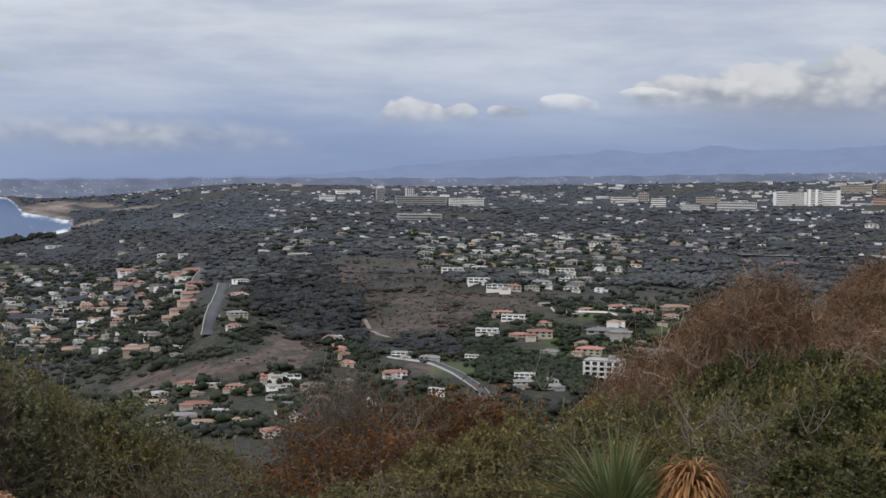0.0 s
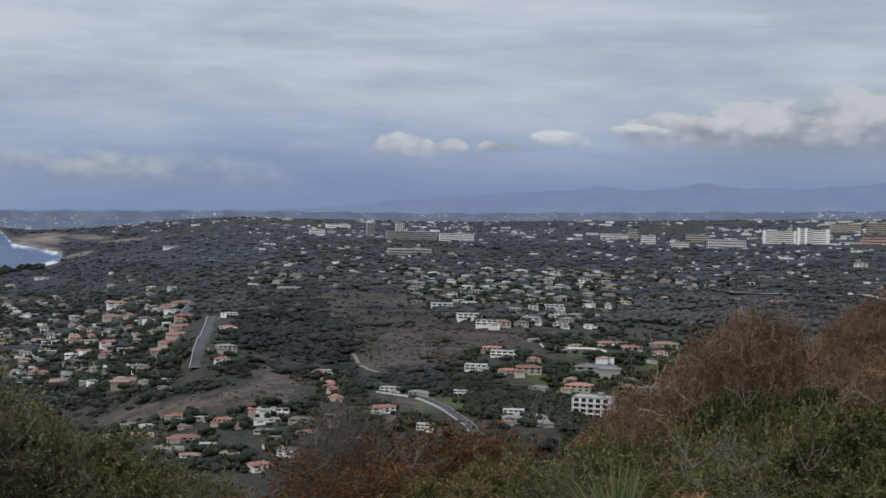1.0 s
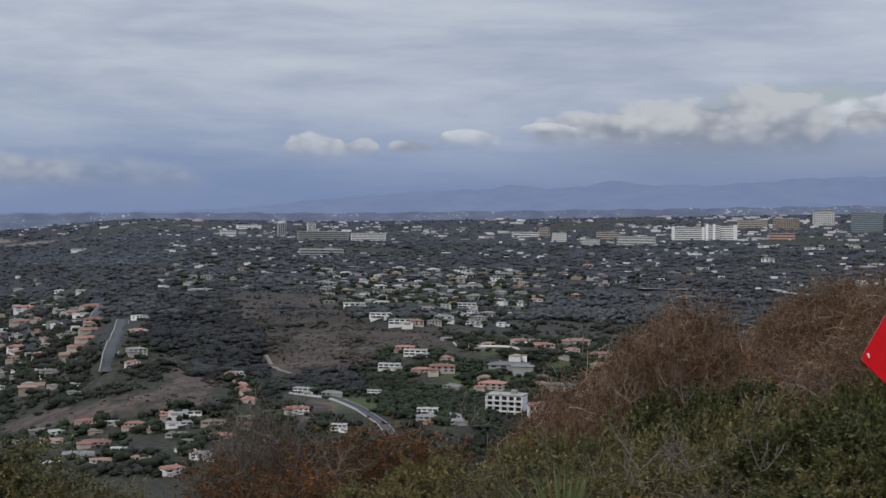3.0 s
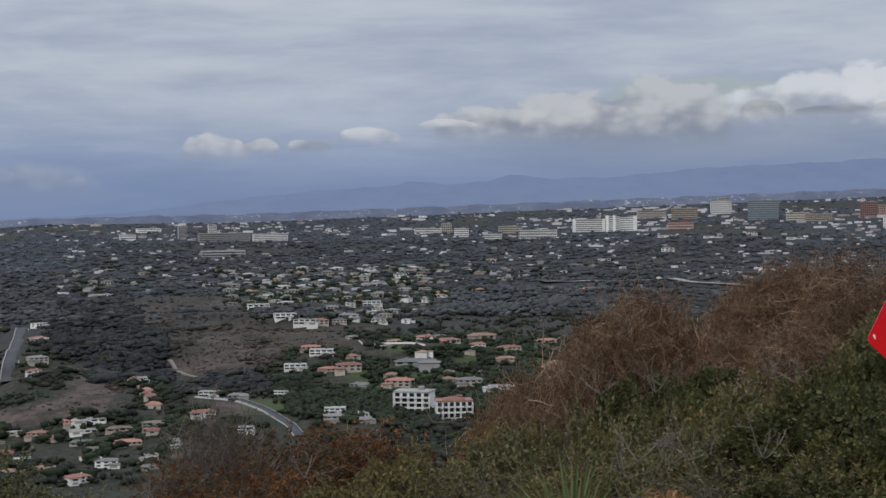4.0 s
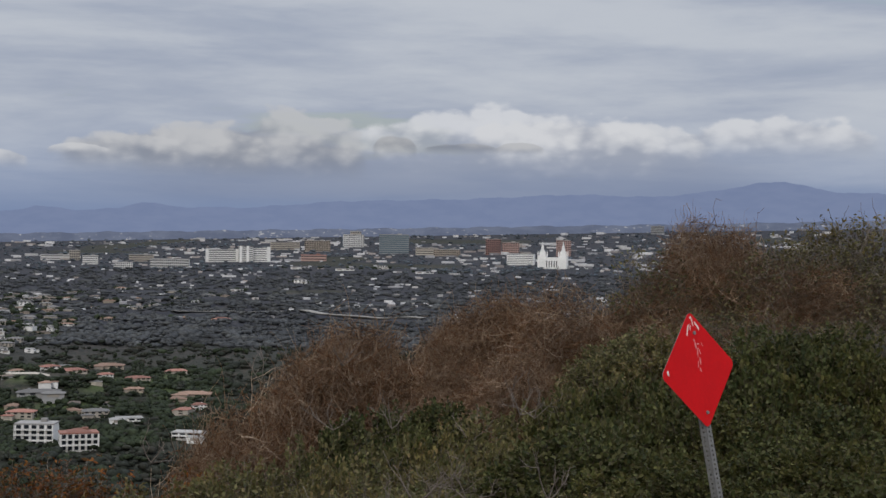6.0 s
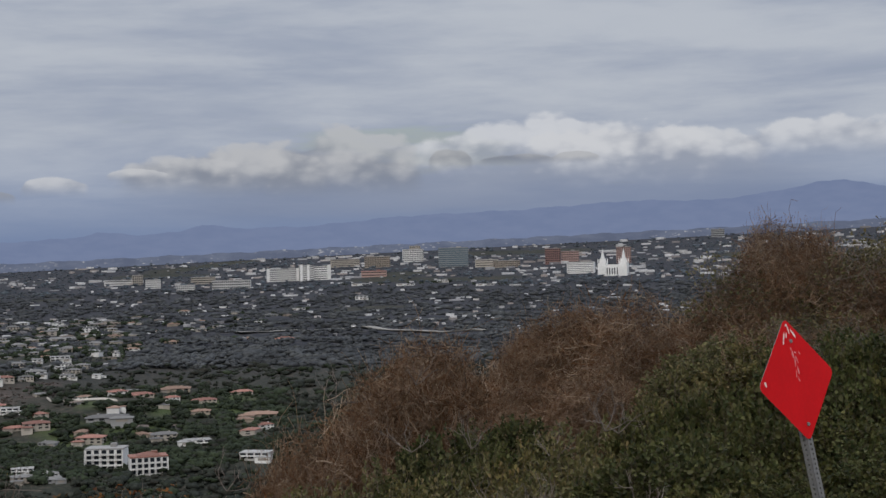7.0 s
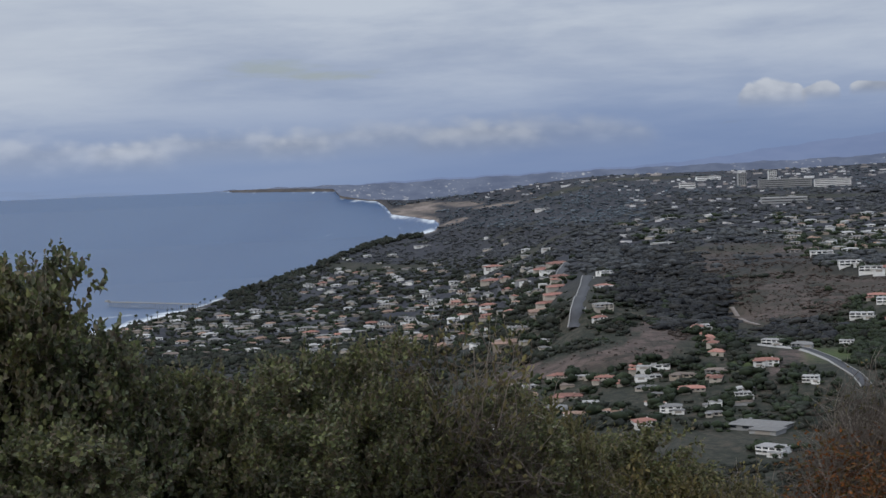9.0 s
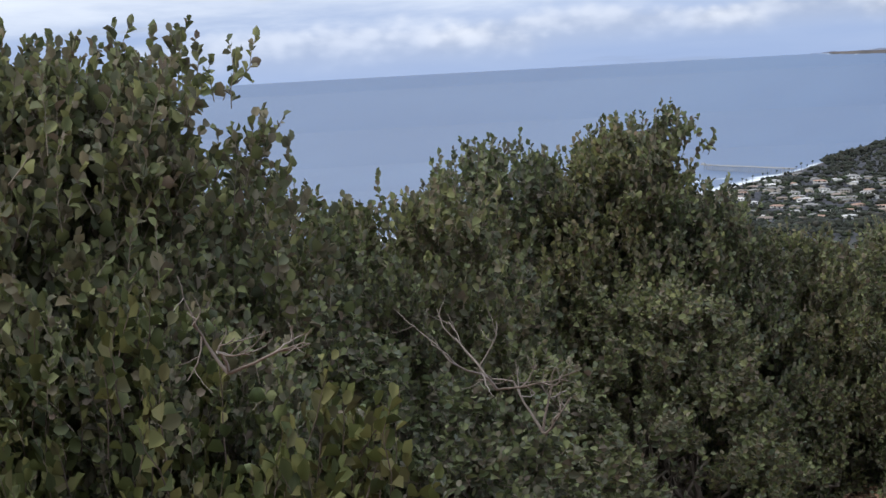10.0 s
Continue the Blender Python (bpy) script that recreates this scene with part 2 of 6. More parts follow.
M["palm"] = leafy("palm fronds", [(0.035, 0.045, 0.025), (0.06, 0.07, 0.035)], 0.7, 0.2)
M["trunk"] = plain("bark", (0.10, 0.075, 0.055), 0.9, 0.3, 3.0)
M["white"] = plain("white stucco", (0.69, 0.68, 0.66), 0.85, 0.16, 0.25, byobject=0.2)
M["cream"] = plain("cream stucco", (0.40, 0.36, 0.31), 0.85, 0.12, 0.25, byobject=0.14)
M["tan"] = plain("tan stucco", (0.32, 0.27, 0.22), 0.85, 0.12, 0.25, byobject=0.15)
M["greywall"] = plain("grey siding", (0.28, 0.28, 0.28), 0.85, 0.12, 0.25, byobject=0.15)
M["pink"] = plain("salmon stucco", (0.42, 0.28, 0.245), 0.85, 0.12, 0.25)
M["tile"] = plain("red clay roof tile", (0.255, 0.122, 0.094), 0.8, 0.35, 0.8, byobject=0.35)
M["tilepale"] = plain("faded roof tile", (0.24, 0.155, 0.115), 0.85, 0.25, 0.8, byobject=0.2)
M["shingle"] = plain("grey roof shingle", (0.16, 0.155, 0.15), 0.9, 0.25, 0.8, byobject=0.3)
M["brownroof"] = plain("brown roof shingle", (0.15, 0.12, 0.10), 0.9, 0.25, 0.8, byobject=0.3)
M["paleroof"] = plain("pale grey roofing", (0.36, 0.35, 0.34), 0.9, 0.15, 0.6, byobject=0.25)
M["gravelroof"] = plain("pale gravel roof", (0.30, 0.29, 0.28), 0.9, 0.15, 0.5, byobject=0.25)
M["glass"] = plain("dark window glass", (0.018, 0.022, 0.028), 0.12, 0.3, 0.4, spec=0.5)
M["blueglass"] = plain("green-blue curtain glass", (0.11, 0.145, 0.165), 0.18, 0.2, 0.1, spec=0.5)
M["door"] = plain("garage door", (0.30, 0.27, 0.24), 0.7, 0.1, 0.5)
M["asphalt"] = plain("worn asphalt", (0.060, 0.061, 0.066), 0.9, 0.2, 0.3)
M["concrete"] = plain("concrete", (0.27, 0.26, 0.245), 0.9, 0.15, 0.4)
M["dirt"] = plain("dry dirt", (0.19, 0.165, 0.15), 0.95, 0.2, 0.5)
M["brick"] = plain("brick", (0.26, 0.15, 0.13), 0.85, 0.15, 0.4)

# ---- the lie of the land: heights below the eye along two kinds of bearing, inland and seaward ----
DIST = (0.5, 6, 10, 13, 21, 30, 100, 250, 500, 700, 870, 930, 1000, 1080, 1180, 1330, 1560, 2050, 2900, 3500, 4200, 4800, 4950)
INLAND = (-1.62, -1.7, -2.2, -3.0, -4.4, -7, -24, -58, -112, -149, -153, -147, -140, -133, -124, -116, -109, -107, -103, -90, -72, -50, -43)
SEAWARD = (-1.62, -1.7, -2.2, -3.0, -4.6, -7.4, -25, -59, -113, -150, -158, -161, -164, -168, -175, -187, -203, -229, -239.5, -229, -176, -79, -40)


def smooth(a, b, v):
    w = np.clip((v - a) / (b - a), 0, 1)
    return w * w * (3 - 2 * w)


def drop(az, r):
    w = smooth(-15, -7, az)
    # the mesa climbs towards the east
    up = r * np.radians(0.2 + 0.03 * np.clip(az, 0, 40)) * smooth(2600, 4950, r)
    return w * (np.interp(r, DIST, INLAND) + up) + (1 - w) * np.interp(r, DIST, SEAWARD)


# the shore: bearing against distance, its near side and, where the coast bends round the cove, its far side
NEAR_AZ = (-60, -33, -26.5, -25.1, -23.0, -19.9, -17.3, -16.0, -14.9, -13.9, -13.7)
NEAR_R = (1500, 2000, 2437, 2577, 2865, 3380, 3872, 4080, 4160, 4225, 4300)
FAR_AZ = (-22.2, -21.4, -19.5, -17.6, -17.4, -16.05, -15.75, -15.5, -14.7, -13.9, -13.7)
FAR_R = (4990, 4932, 4912, 4894, 4812, 4745, 4650, 4515, 4460, 4375, 4300)


def at_sea(az, r):
    """Above 0 at sea; about the metres to the nearest shore along the bearing."""
    near = r - np.interp(az, NEAR_AZ, NEAR_R)
    far = np.where(az < -22.2, 5000.0, np.interp(az, FAR_AZ, FAR_R)) - r
    return np.where(az > -13.7, -500.0, np.minimum(near, far))


def wave(x, y, s, seed=0.0):
    return (np.sin(x / s + seed + 1.7 * np.sin(y / s * 0.7 + seed)) + np.sin(y / s * 1.3 + 2.1 * seed + 1.3 * np.sin(x / s * 0.8))) * 0.5


def height(x, y):
    """Ground height at a place in the plan."""
    r = np.maximum(np.hypot(x, y), 0.5)
    az = np.degrees(np.arctan2(x, y))
    z = drop(np.clip(az, -60, 60), r)
    back = smooth(55, 100, np.abs(az))
    z = z * (1 - back) + np.interp(r, DIST, INLAND) * 0.25 * back - 1.2 * back
    # the clearing at the trail is level, the shoulder to the right of it rises
    knoll = smooth(9, 13, az) * smooth(13.8, 16.8, r) * 1.8 + smooth(20, 28, az) * smooth(14, 18, r) * 0.5 + smooth(18, 24, az) * smooth(9.5, 12, r) * 0.5
    z = z + knoll * (1 - smooth(20.5, 30, r)) * (1 - smooth(70, 100, az))
    # the trail runs level for a few metres before the slope falls away
    z = z + 0.04 * smooth(7.5, 9.3, r) * (1 - smooth(9.4, 12, r)) * smooth(-26, -17, az) * (1 - smooth(-5, 2, az))
    # a low hump in the trail
    z = z + 0.32 * np.exp(-((r - 7.9) / 1.1) ** 2) * smooth(-28, -20, az) * (1 - smooth(-17.5, -13.5, az))
    lump = wave(x, y, 55.0, 1.0) * smooth(250, 700, r) * 3.0 * (1 - smooth(2500, 3500, r)) + wave(x, y, 19.0, 2.0) * smooth(60, 300, r) * 1.2 * (1 - smooth(2000, 3000, r))
    coast = smooth(0, -400, at_sea(np.clip(az, -60, 60), r))
    z = z + lump * np.where(az < 60, coast, 1)
    z = z + np.where(np.abs(az) < 60, np.clip(-at_sea(np.clip(az, -60, 60), r) / 25, 0, 1), 0) * smooth(800, 1500, r) * smooth(-11, -14, az) * 3.0
    z = z + wave(x, y, 1.3, 3.0) * 0.04 * smooth(3, 8, r)
    return EYE_Z + z


def off_trail(x, y):
    """Metres outside the edge of the trail's mulch."""
    return np.maximum(np.hypot(x + 1.0, y - 0.6) - 8.95, -3.62 + 0.4 * np.maximum(y - 8.3, -2) - x) + 0.14 * wave(x, y, 0.5, 5.0)


def dry(x, y):
    """Open dry patches in the woodland."""
    return smooth(0.42, 0.62, wave(x, y, 170, 9.0) * 0.6 + wave(x, y, 71, 3.5) * 0.4)


def place(az, r):
    a = radians(az)
    x, y = r * math.sin(a), r * math.cos(a)
    return x, y, float(height(np.array(x), np.array(y)))


# relief of the inland country: bearing, angle below the horizon, their widths, lean, depth (away) or height (towards)
RELIEF = (
    (-8.6, -5.1, 1.5, 0.9, 0.10, -0.055), (-8.2, -8.3, 3.4, 0.7, 0.06, 0.035),
    (-5.4, -4.4, 1.3, 0.75, -0.55, 0.055), (-3.1, -6.0, 1.7, 0.75, -0.35, 0.055), (0.2, -6.7, 2.0, 0.7, -0.1, 0.035),
    (1.2, -3.9, 3.2, 0.55, -0.12, -0.075), (-3.6, -3.1, 1.6, 0.5, 0.1, -0.035),
    (6.0, -5.3, 2.2, 0.5, 0.0, -0.035), (9.5, -4.3, 3.2, 0.6, -0.05, 0.050), (14.5, -3.6, 4.0, 0.5, 0.0, 0.060),
    (4.5, -2.75, 3.6, 0.35, 0.0, 0.030), (13.0, -2.3, 7.0, 0.4, 0.0, -0.035), (24.0, -3.0, 6.0, 0.6, 0.0, 0.045),
    (-9.5, -3.0, 2.0, 0.5, 0.0, 0.035), (-11.2, -2.2, 1.6, 0.35, 0.0, -0.03), (-2.0, -2.1, 3.0, 0.3, 0.0, -0.02),
)


def relief(p):
    """Moves places (n, 3) along the line from the viewpoint, to carve the canyons and raise the ridges."""
    d = p - np.array([0.0, 0.0, EYE_Z])
    r = np.maximum(np.hypot(d[:, 0], d[:, 1]), 1e-6)
    az, el = np.degrees(np.arctan2(d[:, 0], d[:, 1])), np.degrees(np.arctan2(d[:, 2], r))
    k = np.zeros(len(p))
    for a0, e0, wa, we, lean, deep in RELIEF:
        k += deep * np.exp(-((az - a0) / wa) ** 2 - ((el - e0 - lean * (az - a0)) / we) ** 2)
    k *= smooth(650, 900, r) * smooth(-13.6, -11.8, az) * (1 - smooth(38, 50, az)) * (1 - smooth(4200, 4700, r))
    return np.array([0.0, 0.0, EYE_Z]) + d * (1 + k)[:, None]


def stand(az, r):
    """A place on the finished ground."""
    return tuple(relief(np.array([place(az, r)]))[0].tolist())


# ---- building blocks ----
def mesh_object(name, me, mat, parent=None, label=""):
    ob = new(name, me)
    if mat:
        me.materials.append(mat)
    if parent:
        ob.parent = parent
    return tagged(ob, label)


def part(name, bm, mat, parent=None, label=""):
    me = bpy.data.meshes.new(name)
    bm.to_mesh(me)
    bm.free()
    return mesh_object(name, me, mat, parent, label)


def quads(name, verts, faces, smooth_faces=False):
    """A mesh from numpy arrays: verts (n, 3), faces (m, k)."""
    me = bpy.data.meshes.new(name)
    m, k = faces.shape
    me.vertices.add(len(verts))
    me.vertices.foreach_set("co", np.ascontiguousarray(verts, dtype=np.float32).ravel())
    me.loops.add(m * k)
    me.loops.foreach_set("vertex_index", np.ascontiguousarray(faces, dtype=np.int32).ravel())
    me.polygons.add(m)
    me.polygons.foreach_set("loop_start", np.arange(0, m * k, k, dtype=np.int32))
    me.update(calc_edges=True)
    if smooth_faces:
        me.polygons.foreach_set("use_smooth", np.ones(m, dtype=bool))
    me.validate()
    return me


def box(bm, cx, cy, cz, sx, sy, sz, bevel=0.0):
    """A box from its base centre and its size."""
    g = bmesh.ops.create_cube(bm, size=1.0, matrix=Matrix.Translation((cx, cy, cz + sz / 2)) @ Matrix.Diagonal((sx, sy, sz, 1)))
    if bevel:
        es = list({e for v in g["verts"] for e in v.link_edges})
        bmesh.ops.bevel(bm, geom=es, offset=bevel, segments=1, affect="EDGES")


def empty(name, m=None):
    ob = new(name)
    ob.empty_display_size = 0.2
    if m:
        ob.matrix_basis = m
    return ob


# ---- ground and sea ----
# bare slopes, outlined by bearing and angle below the horizon
BARE = (
    ((-12.48, -8.09), (-11.04, -7.53), (-9.38, -7.21), (-7.50, -6.71), (-6.65, -6.29), (-6.02, -5.78), (-5.38, -6.35), (-4.63, -7.08), (-5.58, -7.68), (-6.64, -7.76), (-9.58, -8.23), (-12.28, -8.47)),
    ((-2.72, -6.05), (-1.98, -4.94), (-1.35, -4.39), (-0.27, -4.70), (0.10, -5.33), (-0.90, -5.88), (-1.96, -6.30)),
    ((0.27, -5.33), (1.12, -4.81), (2.30, -4.53), (3.79, -4.63), (4.33, -5.09), (2.52, -4.97), (1.88, -5.22), (0.60, -5.58)),
    ((-4.45, -3.94), (-3.92, -3.63), (-2.96, -3.62), (-3.28, -4.03)),
    ((-2.00, -3.55), (0.24, -3.20), (0.24, -3.41), (-1.78, -3.70)),
    ((-0.88, -7.05), (0.41, -7.46), (-0.23, -7.72), (-1.73, -8.12), (-2.58, -8.13)),
)


# thin brown heath on the canyon sides
HEATH = (
    ((-6.67, -4.13), (-4.77, -3.47), (-2.86, -3.03), (0.14, -3.33), (0.36, -4.16), (4.64, -4.40), (4.34, -5.26), (1.03, -5.64), (0.18, -6.01), (-1.75, -6.34), (-3.04, -6.05), (-4.75, -5.39), (-6.03, -4.76)),
    ((-6.03, -5.39), (-4.74, -6.24), (-4.20, -7.29), (-4.73, -7.08), (-5.60, -6.03)),
)


# the wooded floor of the canyon
CANYON = ((-7.30, -3.11), (-4.78, -2.83), (-4.13, -3.68), (-3.91, -4.10), (-2.94, -5.37), (-2.18, -6.00), (-0.46, -6.19), (0.83, -6.49), (-2.17, -6.81), (-3.25, -6.33), (-4.64, -5.92), (-5.17, -6.24), (-6.03, -5.29), (-7.30, -4.98))


def inside(poly, a, e):
    hit = np.zeros(np.shape(a), bool)
    for (a0, e0), (a1, e1) in zip(poly, poly[1:] + poly[:1]):
        cross = (e0 > e) != (e1 > e)
        hit ^= cross & (a < (a1 - a0) * (e - e0) / (e1 - e0 + 1e-9) + a0)
    return hit


def build_ground():
    az = np.concatenate([np.arange(-180, -58, 6.0), np.arange(-58, -30, 0.4), np.arange(-30, -12, 0.1), np.arange(-12, 12, 0.2), np.arange(12, 46, 0.4), np.arange(46, 180, 6.0), [180.0]])
    r = np.concatenate([[0.0], np.geomspace(0.4, 60, 70), np.geomspace(62, 2000, 130), np.linspace(2015, 4960, 190)])
    a2, r2 = np.meshgrid(np.radians(az), r, indexing="ij")
    x, y = r2 * np.sin(a2), r2 * np.cos(a2)
    z = height(x, y)
    sea = at_sea(np.clip(np.degrees(a2), -60, 60), r2)
    inview = np.abs(np.degrees(a2)) < 60
    z = np.where((sea > 0) & inview, z - np.minimum(sea * 0.1, 6.0) - 0.4, z)
    na, nr = a2.shape
    verts = np.stack([x, y, z], -1).reshape(-1, 3)
    i = np.arange(na * nr).reshape(na, nr)
    f = np.stack([i[:-1, :-1], i[1:, :-1], i[1:, 1:], i[:-1, 1:]], -1).reshape(-1, 4)
    me = quads("ground", relief(verts), f, True)
    d = np.degrees(a2)
    el = np.degrees(np.arctan2(z - EYE_Z, r2))

    def blob(ca, ce, wa, we, tilt=0.0):
        u, v = (d - ca) / wa, (el - ce - tilt * (d - ca)) / we
        return 1 - smooth(0.7, 1.1, np.hypot(u, v) + 0.2 * wave(x, y, 40, 4.0) + 0.18 * wave(x, y, 15, 6.0))
    soil = np.zeros_like(x)
    wa = d + 0.42 * wave(x, y, 31, 4.0) + 0.2 * wave(x, y, 11, 7.0)
    we = el + 0.17 * wave(x, y, 27, 5.0) + 0.09 * wave(x, y, 9, 8.0)
    for k, poly in enumerate(BARE):
        soil = np.maximum(soil, inside(poly, wa, we) * (1.0 if k in (0, 5) else np.clip(0.62 + 0.5 * wave(x, y, 17, 2.0), 0.25, 1)))
    for poly in HEATH:
        soil = np.maximum(soil, inside(poly, wa, we) * np.clip(0.36 + 0.5 * wave(x, y, 23, 1.0), 0, 1))
    sandstone = np.where(inview & (d < -15.4) & (r2 > 4480), 0.22, 0.0)
    for b in ((-14.5, -1.42, 1.0, 0.26, 0.06), (-12.9, -1.30, 0.8, 0.10, 0.0), (-13.2, -1.98, 0.7, 0.08, 0.3), (-11.2, -1.35, 1.5, 0.05, 0.1)):
        sandstone = np.maximum(sandstone, blob(*b))
    beach = np.where(inview, smooth(-60, -10, sea), 0) * (d < -13) * (1 - 0.7 * smooth(4450, 4600, r2)) * (1 - 0.8 * smooth(-22.2, -21.0, d) * (1 - smooth(4050, 4200, r2)))
    sandstone = sandstone * np.clip(0.62 + 0.45 * wave(x, y, 60, 3.0) + 0.4 * wave(x, y, 23, 5.0), 0.1, 1)
    sandstone = np.maximum(sandstone, beach)
    lawn = np.zeros_like(x)
    for b in ((5.6, -5.2, 0.75, 0.12, 0.0), (5.5, -6.6, 1.6, 0.5, 0.0), (-2.6, -7.6, 0.7, 0.12, 0.1), (10.0, -5.6, 2.2, 0.4, 0.0), (3.0, -7.0, 1.8, 0.25, 0.1), (0.6, -7.3, 1.0, 0.25, 0.0), (7.5, -6.2, 1.6, 0.3, 0.0), (4.6, -6.0, 1.0, 0.2, 0.0)):
        lawn = np.maximum(lawn, blob(*b) * 0.8)
    mulch = 1 - smooth(-0.15, 0.25, off_trail(x, y))
    # share of the shade-dark, haze-blue floor colour, growing with distance
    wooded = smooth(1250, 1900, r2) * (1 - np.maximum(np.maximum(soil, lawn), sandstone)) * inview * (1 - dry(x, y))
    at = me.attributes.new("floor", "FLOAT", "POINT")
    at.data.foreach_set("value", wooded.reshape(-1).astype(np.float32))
    at = me.attributes.new("sandstone", "FLOAT", "POINT")
    at.data.foreach_set("value", sandstone.reshape(-1).astype(np.float32))
    at = me.color_attributes.new("cover", "FLOAT_COLOR", "POINT")
    col = np.stack([soil, lawn, mulch, np.ones_like(x)], -1).reshape(-1)
    at.data.foreach_set("color", col.astype(np.float32))
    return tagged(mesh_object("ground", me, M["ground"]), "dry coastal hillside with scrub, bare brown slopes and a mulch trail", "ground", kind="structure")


def build_water():
    az = np.concatenate([np.arange(-75, -30, 0.4), np.arange(-30, -13.0, 0.12)])
    r = np.concatenate([np.geomspace(1300, 2300, 40), np.linspace(2310, 4975, 330)])
    a2, r2 = np.meshgrid(np.radians(az), r, indexing="ij")
    d = np.degrees(a2)
    z = EYE_Z + np.maximum(drop(d, r2), -239.5)
    x, y = r2 * np.sin(a2), r2 * np.cos(a2)
    na, nr = a2.shape
    i = np.arange(na * nr).reshape(na, nr)
    f = np.stack([i[:-1, :-1], i[1:, :-1], i[1:, 1:], i[:-1, 1:]], -1).reshape(-1, 4)
    sea = at_sea(np.clip(d, -60, 60), r2)
    keep = (sea.reshape(-1)[f] > -120).any(1)
    me = quads("water", np.stack([x, y, z], -1).reshape(-1, 3), f[keep], True)
    wide = np.interp(r2, (2500, 3300, 4000, 4250, 4600, 4850, 4950), (1.9, 0.9, 0.8, 1.5, 1.2, 0.7, 0.3))
    near = np.maximum(sea, 0) * (0.9 + 0.25 * wave(x, y, 120, 2.0)) / wide
    surf = 0.95 * np.exp(-(near / 60) ** 2)
    for dist, thick, strong in ((130, 40, 0.72), (235, 34, 0.62), (350, 30, 0.46), (480, 24, 0.26)):
        surf = np.maximum(surf, strong * (0.55 + 0.45 * smooth(3100, 3600, r2)) * (1 - 0.35 * smooth(3850, 4050, r2)) * (1 - smooth(4500, 4620, r2)) * (0.75 + 0.6 * wave(x, y, 60 + dist, dist)) * np.exp(-((near - dist) / thick) ** 2))
    surf = surf * (1 - 0.45 * smooth(4700, 4880, r2))
    surf = surf * (1 - 0.85 * smooth(-22.4, -21.2, d) * (1 - smooth(4020, 4180, r2)))
    surf = np.where((sea < -8) | ((d < -22.0) & (r2 > 4300)), 0.0, surf)
    at = me.attributes.new("surf", "FLOAT", "POINT")
    at.data.foreach_set("value", surf.reshape(-1).astype(np.float32))
    return tagged(mesh_object("water", me, M["water"]), "grey-blue ocean with white surf along the shore", "ocean", kind="structure")


ground = build_ground()
water = build_water()


# ---- far hills behind the city ----
HILL_AZ = (-24, -21.7, -17.3, -14.3, -10, -5.8, -3.5, -1.8, 1.4, 3.5, 5.2, 6.1, 7.7, 9.0, 9.9, 11.2, 13.9, 17.3, 21.8, 26, 29.1, 31, 33.0, 33.9, 35.4, 40, 60)
HILL_EL = (-0.6, -0.44, -0.4, -0.3, -0.22, -0.1, 0.06, 0.29, 0.62, 0.78, 0.85, 1.04, 0.92, 1.0, 1.27, 1.1, 1.12, 1.42, 1.56, 1.8, 1.74, 1.95, 2.3, 2.36, 2.0, 1.8, 1.5)


# glowing backdrop strips, the haze of distance painted into their emission colour
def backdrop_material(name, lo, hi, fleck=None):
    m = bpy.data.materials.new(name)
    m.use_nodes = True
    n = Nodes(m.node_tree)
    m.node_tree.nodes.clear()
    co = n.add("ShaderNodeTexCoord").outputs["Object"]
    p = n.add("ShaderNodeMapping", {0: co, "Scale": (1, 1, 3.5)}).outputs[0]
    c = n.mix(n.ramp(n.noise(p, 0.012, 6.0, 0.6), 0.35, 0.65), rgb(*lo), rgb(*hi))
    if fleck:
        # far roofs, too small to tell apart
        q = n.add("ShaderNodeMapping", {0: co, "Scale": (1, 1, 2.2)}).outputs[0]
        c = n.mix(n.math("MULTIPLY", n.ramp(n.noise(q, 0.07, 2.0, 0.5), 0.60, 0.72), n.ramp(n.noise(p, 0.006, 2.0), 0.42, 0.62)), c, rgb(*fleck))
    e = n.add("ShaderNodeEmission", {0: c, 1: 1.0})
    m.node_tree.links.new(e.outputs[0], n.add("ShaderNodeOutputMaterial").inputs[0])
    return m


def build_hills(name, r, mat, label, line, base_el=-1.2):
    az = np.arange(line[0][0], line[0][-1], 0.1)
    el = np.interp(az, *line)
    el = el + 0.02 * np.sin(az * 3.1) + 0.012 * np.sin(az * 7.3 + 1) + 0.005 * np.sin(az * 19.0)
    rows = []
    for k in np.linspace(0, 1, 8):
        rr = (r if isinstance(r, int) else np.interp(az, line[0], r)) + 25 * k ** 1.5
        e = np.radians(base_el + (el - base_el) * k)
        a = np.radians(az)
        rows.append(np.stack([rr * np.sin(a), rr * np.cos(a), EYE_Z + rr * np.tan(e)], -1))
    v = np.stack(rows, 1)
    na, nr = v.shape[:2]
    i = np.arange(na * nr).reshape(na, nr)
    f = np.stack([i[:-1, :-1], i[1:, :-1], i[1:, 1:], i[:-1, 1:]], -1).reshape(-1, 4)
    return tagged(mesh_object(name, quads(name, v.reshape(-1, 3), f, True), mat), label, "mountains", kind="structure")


LAND_AZ = (-22.3, -21.4, -19.0, -17.65, -17.4, -16.4, -15.0, -13.9, -10.3, -7.9, -4.0, 0.0, 10.0, 42.0)
LAND_EL = (-0.47, -0.42, -0.40, -0.39, -0.40, -0.40, -0.39, -0.36, -0.28, -0.22, -0.16, -0.12, 0.16, 1.08)
LAND_R = (4990, 4937, 4917, 4899, 4819, 4762, 4715, 4715, 4715, 4715, 4715, 4715, 4715, 4715)
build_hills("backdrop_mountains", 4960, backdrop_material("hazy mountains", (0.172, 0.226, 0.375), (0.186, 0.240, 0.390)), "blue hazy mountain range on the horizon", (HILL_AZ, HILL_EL))
